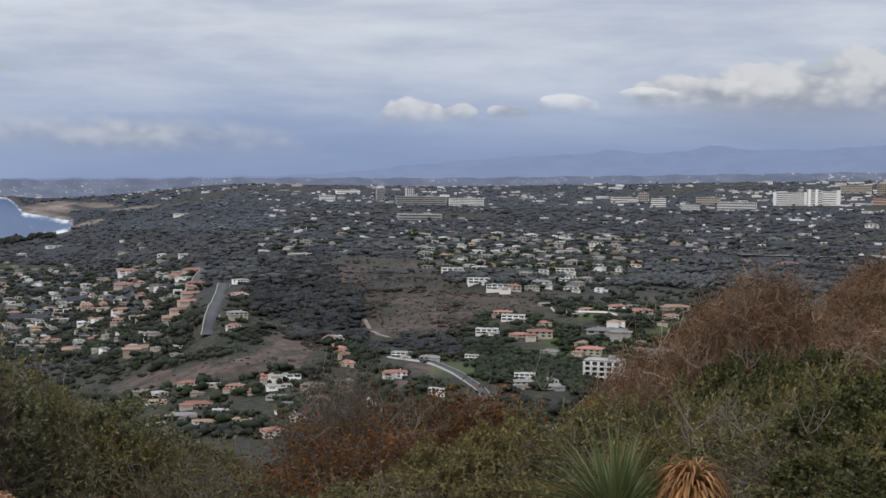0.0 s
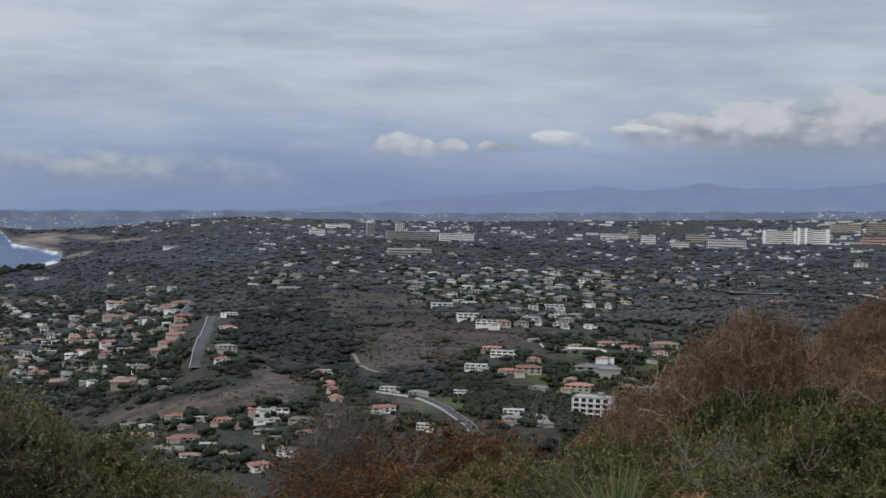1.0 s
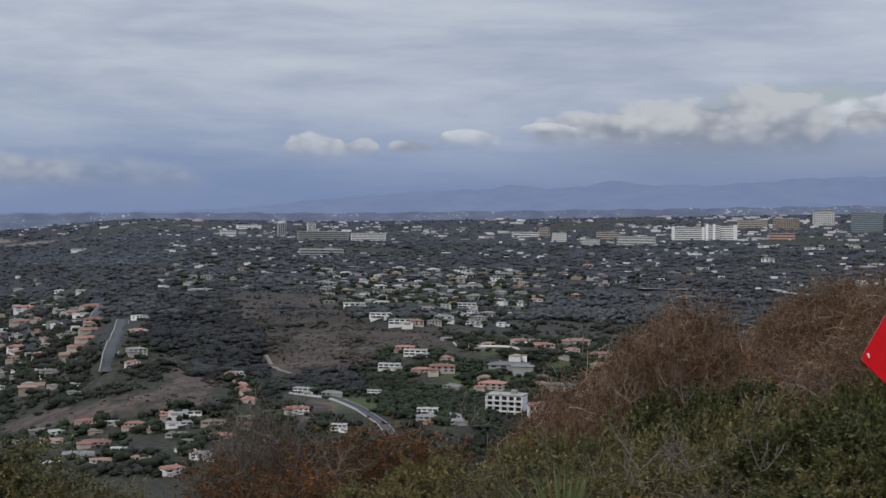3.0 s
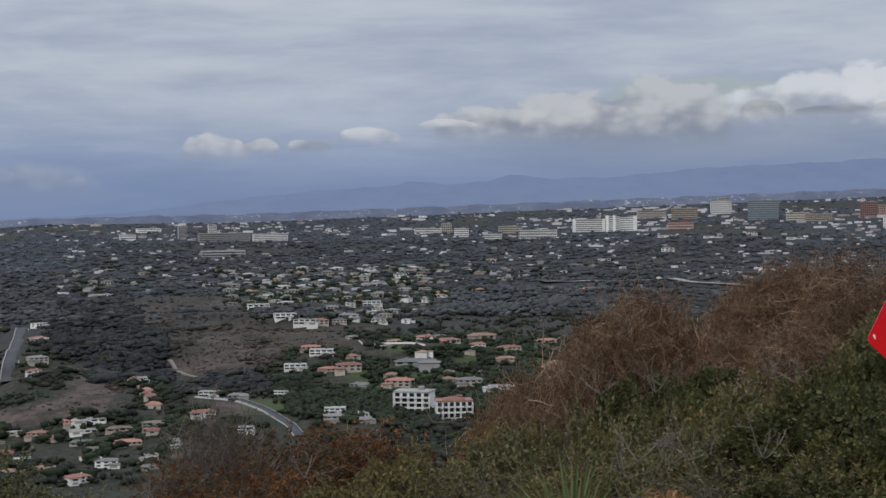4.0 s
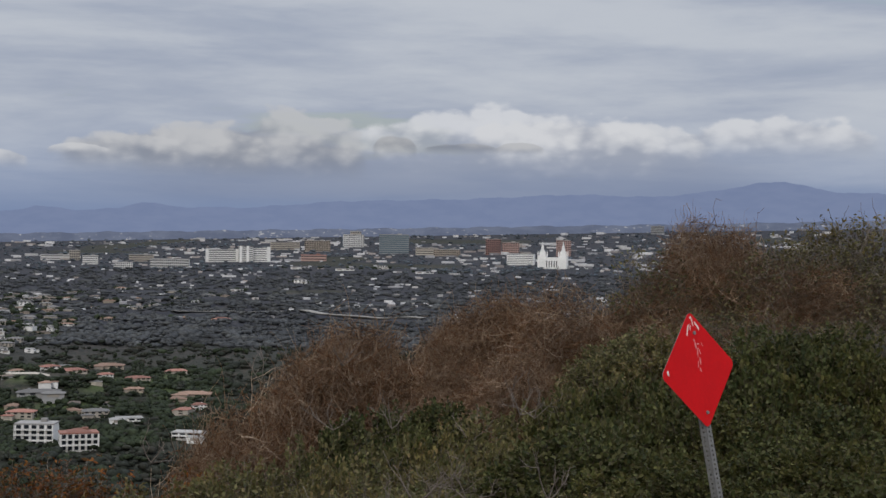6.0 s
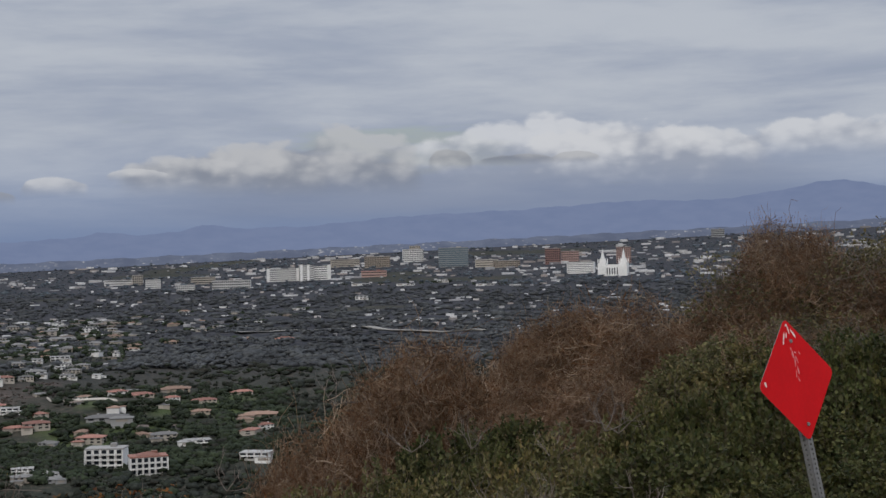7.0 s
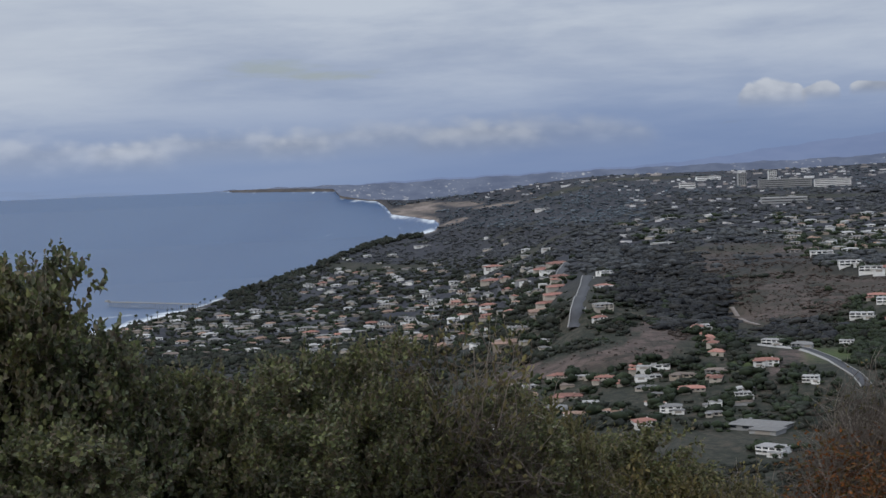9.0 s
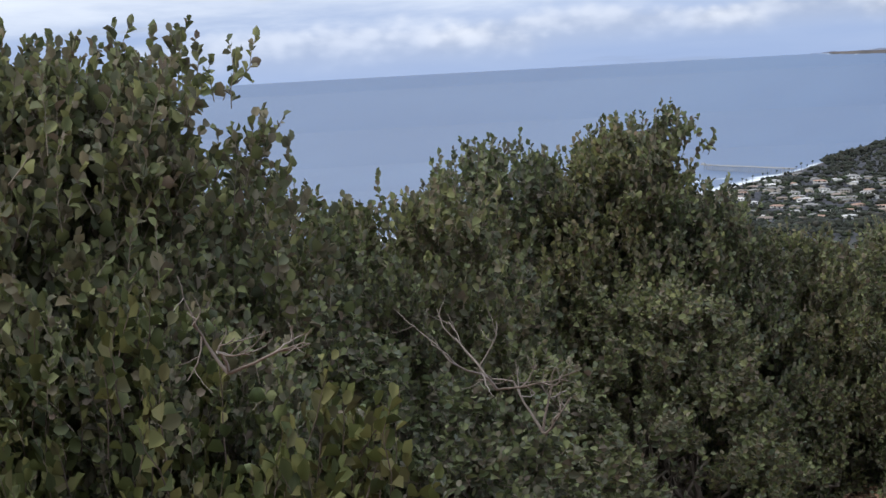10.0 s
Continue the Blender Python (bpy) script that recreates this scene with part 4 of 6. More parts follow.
def ribbon(name, pts, width, mat, label, lift=0.3, cat="road", kerb=0.0):
    """A road along bearings and distances, laid on the ground."""
    p = np.array([place(a, r)[:2] for a, r in pts])
    t = np.linspace(0, len(p) - 1, 14 * (len(p) - 1) + 1)
    x, y = np.interp(t, np.arange(len(p)), p[:, 0]), np.interp(t, np.arange(len(p)), p[:, 1])
    for _ in range(6):
        x[1:-1], y[1:-1] = (x[:-2] + 2 * x[1:-1] + x[2:]) / 4, (y[:-2] + 2 * y[1:-1] + y[2:]) / 4
    d = np.stack([np.gradient(x), np.gradient(y)], 1)
    d /= np.linalg.norm(d, axis=1, keepdims=True)
    nx, ny = -d[:, 1], d[:, 0]
    z = height(x, y) + lift
    ROAD_SPOTS.extend((a, b, max(width / 2 + 2, 7.0)) for a, b in zip(x[::3].tolist(), y[::3].tolist()))

    def strip(o1, o2, dz, nm, m, parent=None):
        v = []
        for o, q in ((o1, -1.5), (o1, dz), (o2, dz), (o2, -1.5)):
            v.append(np.stack([x + nx * o, y + ny * o, z + q], 1))
        v = np.stack(v, 1)
        i = np.arange(len(x) * 4).reshape(-1, 4)
        f = np.concatenate([np.stack([i[:-1, k], i[:-1, k + 1], i[1:, k + 1], i[1:, k]], 1) for k in range(3)])
        return mesh_object(nm, quads(nm, relief(v.reshape(-1, 3)), f), m, parent)
    ob = tagged(strip(-width / 2, width / 2, 0.0, name, mat), label, cat, kind="structure")
    if kerb:
        for sgn in (-1, 1):
            strip(sgn * (width / 2), sgn * (width / 2 + kerb), 0.15, "pavement", M["concrete"], ob)
    return ob


ribbon("road_1", [(-8.78, 1215), (-8.6, 1320), (-8.35, 1470), (-8.2, 1570)], 11.5, M["asphalt"], "straight grey asphalt street running uphill between houses", 1.2, kerb=0.9)
ribbon("road_6", [(-9.55, 1640), (-9.2, 1780), (-8.85, 1930)], 12.0, M["asphalt"], "grey asphalt street between red-roofed houses", 1.2, kerb=0.9)
ribbon("road_2", [(-1.95, 1078), (-0.45, 1060), (0.63, 1033), (1.5, 993), (1.83, 956)], 6.5, M["asphalt"], "narrow winding asphalt road with pale kerbs", 0.8, kerb=0.5)
ribbon("road_3", [(-2.94, 1260), (-2.72, 1223), (-2.44, 1176), (-1.97, 1158)], 3.6, M["dirt"], "pale dirt track on the canyon side", 0.5)
ribbon("road_4", [(11.1, 2132), (13.42, 2190), (14.9, 2236), (17.02, 2078), (20.43, 2004)], 16.0, M["concrete"], "wide pale road crossing the wooded valley", 2.0)
ribbon("road_5", [(-11.57, 2347), (-11.47, 2100), (-11.16, 1827), (-11.36, 1739)], 8.0, M["asphalt"], "narrow grey lane between gardens", 1.0)
ribbon("wall_garden", [(4.12, 1314), (4.34, 1280), (5.3, 1281), (6.15, 1278), (6.61, 1263)], 0.8, M["cream"], "long low pale garden wall round a lawn", 2.6, cat="garden wall")


# ---- houses ----
def hip_roof(bm, w, d, z, rise, over=0.6):
    """A hipped roof with eaves and a thin fascia, over a w by d plan at height z."""
    W2, D2 = w / 2 + over, d / 2 + over
    ridge = max(W2 - D2, 0.0) if w >= d else 0.0
    ridy = max(D2 - W2, 0.0) if d > w else 0.0
    v = [bm.verts.new(c) for c in ((-W2, -D2, z), (W2, -D2, z), (W2, D2, z), (-W2, D2, z), (-W2, -D2, z + 0.25), (W2, -D2, z + 0.25), (W2, D2, z + 0.25), (-W2, D2, z + 0.25),
                                   (-ridge, -ridy, z + rise), (ridge, ridy, z + rise))]
    bm.faces.new((v[3], v[2], v[1], v[0]))
    for a, b in ((0, 1), (1, 2), (2, 3), (3, 0)):
        bm.faces.new((v[a], v[b], v[b + 4], v[a + 4]))
    if w >= d:
        bm.faces.new((v[4], v[5], v[9], v[8]))
        bm.faces.new((v[5], v[6], v[9]))
        bm.faces.new((v[6], v[7], v[8], v[9]))
        bm.faces.new((v[7], v[4], v[8]))
    else:
        bm.faces.new((v[4], v[5], v[8]))
        bm.faces.new((v[5], v[6], v[9], v[8]))
        bm.faces.new((v[6], v[7], v[9]))
        bm.faces.new((v[7], v[4], v[8], v[9]))
    bm.normal_update()


def shifted(bm, dx, dy):
    bmesh.ops.translate(bm, verts=bm.verts, vec=(dx, dy, 0))


def block(parent, w, d, h, wallmat, z=0.0, dx=0.0, dy=0.0, roof="hip", roofmat=None, rise=1.8, label=""):
    bm = bmesh.new()
    box(bm, dx, dy, z - (6.0 if z == 0 else 0.0), w, d, h + (6.0 if z == 0 else 0.0))
    part("wall", bm, wallmat, parent)
    bm = bmesh.new()
    if roof == "hip":
        hip_roof(bm, w, d, z + h, rise)
        shifted(bm, dx, dy)
    else:
        box(bm, dx, dy, z + h, w + 0.7, d + 0.7, 0.35, 0.06)
        box(bm, dx + w * 0.2, dy, z + h + 0.35, w * 0.14, d * 0.16, 0.7)
    return part("roof", bm, roofmat, parent, label)


WIN = {}


def window(parent, x, y, z, w, h, side=0):
    """A pane set in a proud frame. side 0 faces the front, 1 and -1 the ends."""
    key = (round(w, 1), round(h, 1))
    if key not in WIN:
        bm = bmesh.new()
        box(bm, 0, 0.0, 0, w, 0.12, h)
        pm = bpy.data.meshes.new("window")
        bm.to_mesh(pm)
        bm.free()
        pm.materials.append(M["glass"])
        WIN[key] = pm
    ob = new("window", WIN[key])
    ob.parent = parent
    ob.matrix_basis = pose(x, y, z, 0, 0, 90 * side)
    return ob


def house(w, d, storeys, wallmat, roofmat, kind, seed):
    """A dwelling, its front towards -y, base at its origin."""
    rng = random.Random(seed)
    top = empty("house")
    h = 2.9 * storeys
    flat = kind == "flat"
    block(top, w, d, h, wallmat, 0, 0, 0, "flat" if flat else "hip", roofmat, 0.16 * min(w, d) + 0.6)
    sx = rng.choice((-1, 1))
    w2, d2, h2 = w * rng.uniform(0.4, 0.55), d * rng.uniform(0.5, 0.7), 2.9 * max(1, storeys - 1 + (0 if flat else rng.choice((0, 1))))
    x2, y2 = sx * (w / 2 - w2 * 0.3), -d / 2 - d2 * 0.25
    block(top, w2, d2, h2, wallmat, 0, x2, y2, "flat" if flat else "hip", roofmat, 0.16 * min(w2, d2) + 0.5)
    f2 = y2 - d2 / 2 - 0.03
    for s in range(storeys):
        n = max(2, int(w / 4.2))
        for i in range(n):
            x = -w / 2 + (i + 0.5) * w / n
            if abs(x - x2) < w2 / 2 + 0.9 and 2.9 * s < h2:
                continue
            window(top, x, -d / 2 - 0.03, 2.9 * s + 0.9, w / n * (0.75 if flat else 0.5), 1.6)
        window(top, sx * -(w / 2 + 0.03), 0.0, 2.9 * s + 0.9, d * 0.3, 1.5, 1)
    for s in range(int(h2 / 2.9 + 0.1)):
        if s == 0:
            bm = bmesh.new()
            box(bm, x2, f2, 0.05, w2 * 0.55, 0.14, 2.3, 0.02)
            part("garage_door", bm, M["door"], top)
        else:
            window(top, x2, f2, 2.9 * s + 0.8, w2 * 0.5, 1.7)
    if flat and storeys > 1:
        bm = bmesh.new()
        bx = -sx * w * 0.2
        box(bm, bx, -d / 2 - 0.9, 2.75, w * 0.5, 1.8, 0.2)
        box(bm, bx, -d / 2 - 1.75, 2.95, w * 0.5, 0.08, 0.95)
        part("balcony", bm, wallmat, top)
    elif not flat:
        bm = bmesh.new()
        box(bm, -sx * w * 0.22, d * 0.12, h, 0.9, 0.9, 2.6)
        box(bm, -sx * w * 0.22, d * 0.12, h + 2.6, 1.1, 1.1, 0.2)
        part("chimney", bm, wallmat, top)
    return top


def cottage(w, d, wallmat, roofmat, seed):
    """A low house of two wings under shallow hipped roofs, its front towards -y, base at its origin."""
    rng = random.Random(seed)
    top = empty("house")
    block(top, w, d, 2.7, wallmat, 0, 0, 0, "hip", roofmat, 0.13 * d + 0.4)
    sx = rng.choice((-1, 1))
    w2, d2 = w * rng.uniform(0.36, 0.5), d * rng.uniform(0.6, 0.9)
    x2, y2 = sx * (w / 2 - w2 * 0.45), -d / 2 - d2 * 0.22
    block(top, w2, d2, 2.5, wallmat, 0, x2, y2, "hip", roofmat, 0.12 * w2 + 0.4)
    window(top, x2, y2 - d2 / 2 - 0.03, 0.7, w2 * 0.5, 1.4)
    window(top, -sx * w * 0.12, -d / 2 - 0.03, 0.3, w * 0.2, 2.0)
    window(top, -sx * w * 0.36, -d / 2 - 0.03, 0.9, w * 0.13, 1.2)
    return top


HOUSE_KINDS = [
    ("white_flat", 17, 11, 2, "white", "gravelroof", "flat", "white two-storey house with a flat roof and wide windows"),
    ("white_flat_low", 20, 12, 1, "white", "gravelroof", "flat", "low white house with a flat pale roof"),
    ("cream_tile", 17, 12, 2, "cream", "tile", "hip", "cream two-storey house with a red tile roof"),
    ("white_tile", 18, 12, 2, "white", "tile", "hip", "white two-storey house with a red tile roof"),
    ("tan_tile_low", 20, 12, 1, "tan", "tilepale", "hip", "low tan house with a faded tile roof"),
    ("grey_low", 19, 12, 1, "greywall", "shingle", "hip", "low grey house with a shingle roof"),
    ("cream_grey", 17, 12, 2, "cream", "shingle", "hip", "cream house with a grey shingle roof"),
    ("white_grey", 16, 11, 2, "white", "shingle", "hip", "white house with a grey shingle roof"),
    ("tile_low", 21, 13, 1, "cream", "tile", "hip", "low cream house with a red tile roof"),
    ("pale_flat", 18, 12, 1, "cream", "gravelroof", "flat", "low cream house with a flat gravel roof"),
]
HOUSE = {}
for k, (key, w, d, st, wm, rm, fl, lab) in enumerate(HOUSE_KINDS):
    HOUSE[key] = (tagged(house(w, d, st, M[wm], M[rm], fl, k), lab, "house", "houses of the town"), w)
COTTAGE_KINDS = [
    ("cot_grey", 16, 9, "cream", "shingle", "low cream cottage under a grey shingle roof"),
    ("cot_brown", 18, 10, "tan", "brownroof", "low tan cottage under a brown shingle roof"),
    ("cot_white", 15, 9, "white", "paleroof", "low white cottage under a pale roof"),
    ("cot_tile", 17, 10, "white", "tilepale", "low white cottage under a faded tile roof"),
    ("cot_dark", 16, 10, "greywall", "brownroof", "low grey cottage under a brown shingle roof"),
]
for k, (key, w, d, wm, rm, lab) in enumerate(COTTAGE_KINDS):
    HOUSE[key] = (tagged(cottage(w, d, M[wm], M[rm], 20 + k), lab, "house", "houses of the town"), w)
placed_houses = []
house_used = set()


def set_house(key, az, r, width, turn):
    x, y, z = place(az, r)
    ob, w0 = HOUSE[key]
    s = min(max(width / w0, 0.6), 1.9)
    gx, gy, gz = stand(az, r)
    m = pose(gx, gy, gz + 0.2, 0, 0, -az + turn)
    if key in house_used:
        ob = copy_thing(ob, m)
    house_used.add(key)
    tall = min(max(s, 0.9), 1.25) * (0.66 + 0.25 * float(smooth(1400, 2300, r)))
    ob.matrix_basis = m @ Matrix.Diagonal((s, s, tall, 1))
    placed_houses.append((x, y, width * 0.6, az, r))


# dwellings that stand out: bearing, distance, width, turn
HOMES = {
    "white_tile": ("-6.37 880 12.7 23; -4.27 1142 9.7 78; -1.73 1016 15.3 2; 6.63 1324 15.6 16; -11.72 2791 36.6 3; -7.66 1426 15 21; -7.86 1216 11.2 8; -11.98 2042 21.4 -3",
        "12.02 1137 11.2 15; 8.62 1278 12.6 0",),
    "white_flat_low": ("-6.11 1000 16.4 5; 6.33 1626 23.5 0; 4.82 2148 56.4 3; 5.92 2209 26.1 3; -9.62 2501 24.6 6; -5.35 2011 27.7 -3; -9.73 3837 60.4 -8; -14.42 3896 76.7 13",
        "9.4 1110 21.9 7; 13.45 2909 21 -6; 17.51 3542 81.3 -6; 15.81 3588 70.6 -4; 20.5 3463 68.2 1; -5.84 1025 20.2 -4",),
    "tile_low": ("-9.16 971 19.1 -3; -3.95 1118 12.5 88; -3.78 1087 12.1 72; -3.6 1054 11.8 76; -3.86 1102 10.8 78; 2.96 1171 15.4 4; 7.45 1309 21.5 8; -11.78 2504 32.9 -7",
        "-9.3 1996 29.5 21; -9.86 2031 26.7 10; -9.36 1596 23 13; -9.48 1521 22 13; -9.77 1496 20.6 4; 9.8 1274 19.2 5; 11.23 1316 17.3 -5; 12.87 1965 23.2 -3",
        "-4.51 961 15.8 5",),
    "white_flat": ("-8.32 940 7.4 5; -2.68 945 5.6 12; -4.1 1150 12.8 6; -1.48 1078 14.9 -16; -0.17 970 9.5 -8; 1.72 1188 17.2 -5; 2.7 1244 18.8 -4; 1.16 1081 6.4 -1",
        "0.36 1693 22.2 5; 1.35 1539 20.2 7; 2.08 1488 20.5 0; 4.63 1708 20.2 -2; -7.62 1541 14.2 38; -7.57 1377 10.8 7; 11.67 1032 20.3 -16; 3.18 1026 14.1 -3",
        "18.86 3587 23.5 3; -1.6 786 15.5 -31",),
    "white_grey": ("-11.96 908 8.9 -1; 3.74 1517 18.9 -7; 4.85 1490 14.7 2; -10.84 1375 16.2 4; 4.17 1005 9.9 5; 15.79 3156 24.9 -6",),
    "grey_low": ("-9.79 953 18.8 0; -0.45 1069 14 -8; 4.2 995 13.1 8; -13.1 1749 37.9 7; 6.24 1198 31.4 -1; -2.07 873 31.5 -26",),
    "cream_tile": ("-3.69 1070 10.5 81; 5.64 1126 19.2 -15; 3.71 1168 19.2 3; 2.61 1486 17.6 6; -9.26 1686 21 8; -12.02 1835 18.1 -5; -6.48 1018 12 5",),
    "cream_grey": ("3.21 1002 15.1 9; -7.72 1269 15 16; 8.27 1128 18.5 7",),
    "tan_tile_low": ("-9.89 1418 27.9 11; -11.09 1283 32 1; -13.61 1751 28.7 7; 11.87 1203 26.1 -8; 8.73 1331 26.2 -3",),
}
for key, texts in HOMES.items():
    for row in "; ".join(texts).split(";"):
        ha, hr, hw, ht = (float(q) for q in row.split())
        set_house(key, ha, hr, hw, ht)


def look_down(az):
    """Distances against the angle below the horizon along a bearing."""
    r = np.geomspace(700, 4900, 300)
    return np.degrees(np.arctan2(drop(az, r), r)), r


def from_angle(az, el):
    e, r = look_down(az)
    return float(np.interp(el, e, r))


def free(x, y, gap):
    return all((x - a) ** 2 + (y - b) ** 2 > (gap + c) ** 2 for a, b, c, _, _ in placed_houses)


# quarters of the town: bearings, angles below the horizon, number of houses, kinds
COTS = "cot_grey cot_brown cot_white cot_tile cot_dark cot_grey"
QUARTERS = [
    (-27.0, -18.0, -6.6, -5.0, 34, "grey_low cream_grey pale_flat white_grey tan_tile_low"),
    (-19.0, -9.6, -6.9, -3.7, 92, "tan_tile_low white_grey cream_grey pale_flat white_flat_low tile_low cream_tile"),
    (-0.8, 7.4, -3.55, -2.3, 50, "white_grey pale_flat grey_low cream_grey tan_tile_low"),
    (-7.0, -0.8, -2.9, -2.1, 8, "grey_low pale_flat cream_grey"),
    (0.4, 6.6, -4.3, -3.5, 12, "white_flat white_grey cream_grey pale_flat"),
    (-11.5, -2.0, -9.3, -7.9, 8, "tile_low grey_low white_grey cream_tile pale_flat"),
    (1.5, 12.5, -6.6, -4.8, 8, "grey_low cream_tile tan_tile_low"),
    (7.4, 13.5, -3.2, -2.2, 6, "tan_tile_low grey_low"),
    (-27.0, -18.0, -6.6, -4.9, 80, COTS),
    (-19.0, -9.6, -6.9, -3.6, 150, COTS),
    (-17.5, -10.0, -3.6, -2.5, 16, "white_flat_low pale_flat cot_white cot_grey"),
    (-0.8, 7.4, -3.6, -2.2, 80, COTS),
    (7.4, 14.0, -3.2, -2.0, 14, COTS),
    (-7.0, -0.8, -2.9, -2.0, 16, COTS),
    (-12.0, -2.0, -9.4, -7.9, 16, COTS + " cot_tile"),
    (2.0, 12.0, -6.8, -4.9, 8, COTS),
]


def fill_town():
    rng = random.Random(11)
    for a0, a1, e0, e1, n, kinds in QUARTERS:
        kinds = kinds.split()
        made = tries = 0
        while made < n and tries < n * 12:
            tries += 1
            az, el = rng.uniform(a0, a1), rng.uniform(e0, e1)
            r = from_angle(az, el)
            if at_sea(np.array(az), np.array(r)) > -60 or (-13.0 < az < -3.6 and -7.8 < el < -5.9 and az > -9.8) or (-9.3 < az < -7.9 and -5.8 < el < -3.9) or (-9.8 < az < -8.6 and -4.0 < el < -3.3):
                continue
            x, y, z = place(az, r)
            if not free(x, y, 9 if made > n * 0.4 else 13):
                continue
            set_house(rng.choice(kinds), az, r, rng.uniform(9.5, 16) * (1.3 if r > 1900 else 1.0), rng.choice((0, 0, 90, -90)) + rng.uniform(-22, 22))
            made += 1


fill_town()


def join_far_houses(keep):
    """The nearest houses stay things of their own; those past that number become one sheet of stuff."""
    tops = sorted((o for o in scene.objects if o.name.startswith("house") and not o.parent), key=lambda o: o.location.xy.length)
    tops = [o for o in tops if o.location.xy.length > 10]
    verts, faces, slots, mats = [], [], [], []
    for top in tops[keep:]:
        for c in top.children:
            w = top.matrix_basis @ c.matrix_basis
            k = len(verts)
            verts.extend((w @ v.co)[:] for v in c.data.vertices)
            m = c.data.materials[0]
            if m not in mats:
                mats.append(m)
            for p in c.data.polygons:
                faces.append([k + i for i in p.vertices])
                slots.append(mats.index(m))
        for c in list(top.children):
            bpy.data.objects.remove(c)
        bpy.data.objects.remove(top)
    me = bpy.data.meshes.new("far_houses")
    me.from_pydata(verts, [], faces)
    for m in mats:
        me.materials.append(m)
    me.polygons.foreach_set("material_index", slots)
    tagged(new("far_houses", me), "small houses with pale walls and low roofs across the far town", "houses", kind="stuff")


join_far_houses(300)


# ---- larger buildings ----
def office(name, w, d, h, floors, mat, style, label, cat, az, r, turn=0.0, roofmat="gravelroof", bays=0, sink=8.0, dz=0.0):
    """A block with its storeys: 'bands' of glass, a 'grid' of windows, or deep open 'bays'. Front towards -y."""
    x, y, z = stand(az, r)
    top = tagged(empty(name, pose(x, y, z + dz, 0, 0, -az + turn)), label, cat)
    bm = bmesh.new()
    box(bm, 0, 0, -sink, w, d, h + sink)
    part("wall", bm, M[mat], top)
    bm = bmesh.new()
    box(bm, 0, 0, h, w + 0.8, d + 0.8, 0.9, 0.1)
    box(bm, w * 0.18, d * 0.1, h + 0.9, w * 0.16, d * 0.3, 2.4)
    part("roof", bm, M[roofmat], top)
    fh = h / floors
    if style == "bands":
        for i in range(floors):
            bm = bmesh.new()
            box(bm, 0, -d / 2 - 0.05, i * fh + fh * 0.42, w * 0.96, 0.5, fh * 0.3)
            part("window_band", bm, M["glass"], top)
    elif style == "curtain":
        for i in range(floors):
            bm = bmesh.new()
            box(bm, 0, -d / 2 - 0.1, i * fh + fh * 0.08, w * 0.995, 0.6, fh * 0.72)
            part("window_band", bm, M["blueglass"], top)
    elif style:
        n = bays or max(3, int(w / 4.5))
        bw, bh = w / n, fh * (0.62 if style == "grid" else 0.72)
        bm = bmesh.new()
        box(bm, 0, 0, 0, bw * 0.62, 0.5, bh)
        wm = bpy.data.meshes.new("window")
        bm.to_mesh(wm)
        bm.free()
        wm.materials.append(M["glass"])
        for i in range(floors):
            for k in range(n):
                o = new("window", wm)
                o.parent = top
                o.matrix_basis = pose(-w / 2 + (k + 0.5) * bw, -d / 2 - 0.08, i * fh + fh * 0.2)
    if style == "bays":
        for i in range(1, floors):
            bm = bmesh.new()
            box(bm, 0, -d / 2 - 1.0, i * fh - 0.15, w * 0.98, 2.0, 0.3)
            box(bm, 0, -d / 2 - 1.95, i * fh + 0.15, w * 0.98, 0.1, 0.9)
            part("balcony", bm, M[mat], top)
        for k in range(n + 1):
            bm = bmesh.new()
            box(bm, -w / 2 + k * bw * 0.999, -d / 2 - 1.8, -2, 0.5, 0.5, h + 2)
            part("column", bm, M[mat], top)
    return top


# clinic: two wings and a taller middle
def shafts(top, xs, d, h, wide=7.0):
    """Windowless white stair shafts standing proud of a building's front."""
    for x in xs:
        bm = bmesh.new()
        box(bm, x, -d / 2 - 1.0, -6, wide, 3.0, h + 6, 0.1)
        part("stair_shaft", bm, M["white"], top)


hospital = office("hospital", 92, 30, 30, 6, "white", "bands", "white hospital wing with dark window bands", "hospital", 12.95, 3817, 4)
shafts(hospital, (-43, 30), 30, 32)
hospital = office("hospital", 34, 34, 37, 7, "white", "bands", "tall white hospital block with narrow window bands", "hospital", 13.75, 3800, 4)
shafts(hospital, (-14, 3), 34, 40, 6.0)
hospital = office("hospital", 46, 30, 33, 6, "white", "bands", "white hospital wing with dark window bands", "hospital", 14.3, 3817, 4)
shafts(hospital, (18,), 30, 37, 9.0)
office("office_building", 70, 40, 28, 5, "tan", "grid", "tan office block with a grid of dark openings", "office building", 16.42, 4182, 0)
office("office_building", 80, 30, 20, 4, "cream", "bands", "long cream office block with window bands", "office building", 15.2, 4250, 3)
office("hotel", 58, 34, 34, 6, "white", "grid", "white hotel with stepped top", "hotel", 17.77, 4320, 3)
office("hotel", 30, 26, 42, 7, "cream", "grid", "cream stair block of a hotel", "hotel", 17.85, 4335, 3)
office("office_tower", 80, 40, 50, 9, "greywall", "curtain", "green-blue glass office tower with pale floor lines", "office tower", 19.3, 4078, 0)
office("office_building", 66, 36, 26, 6, "white", "bands", "white office block with stacked dark window bands", "office building", 24.1, 3721, -6)
office("office_tower", 38, 30, 40, 8, "pink", "grid", "salmon-coloured tower of offices", "office tower", 25.7, 3975, 0)
office("office_building", 40, 36, 40, 7, "brick", "grid", "red brick office block with an arched front", "office building", 23.05, 4026, 0)
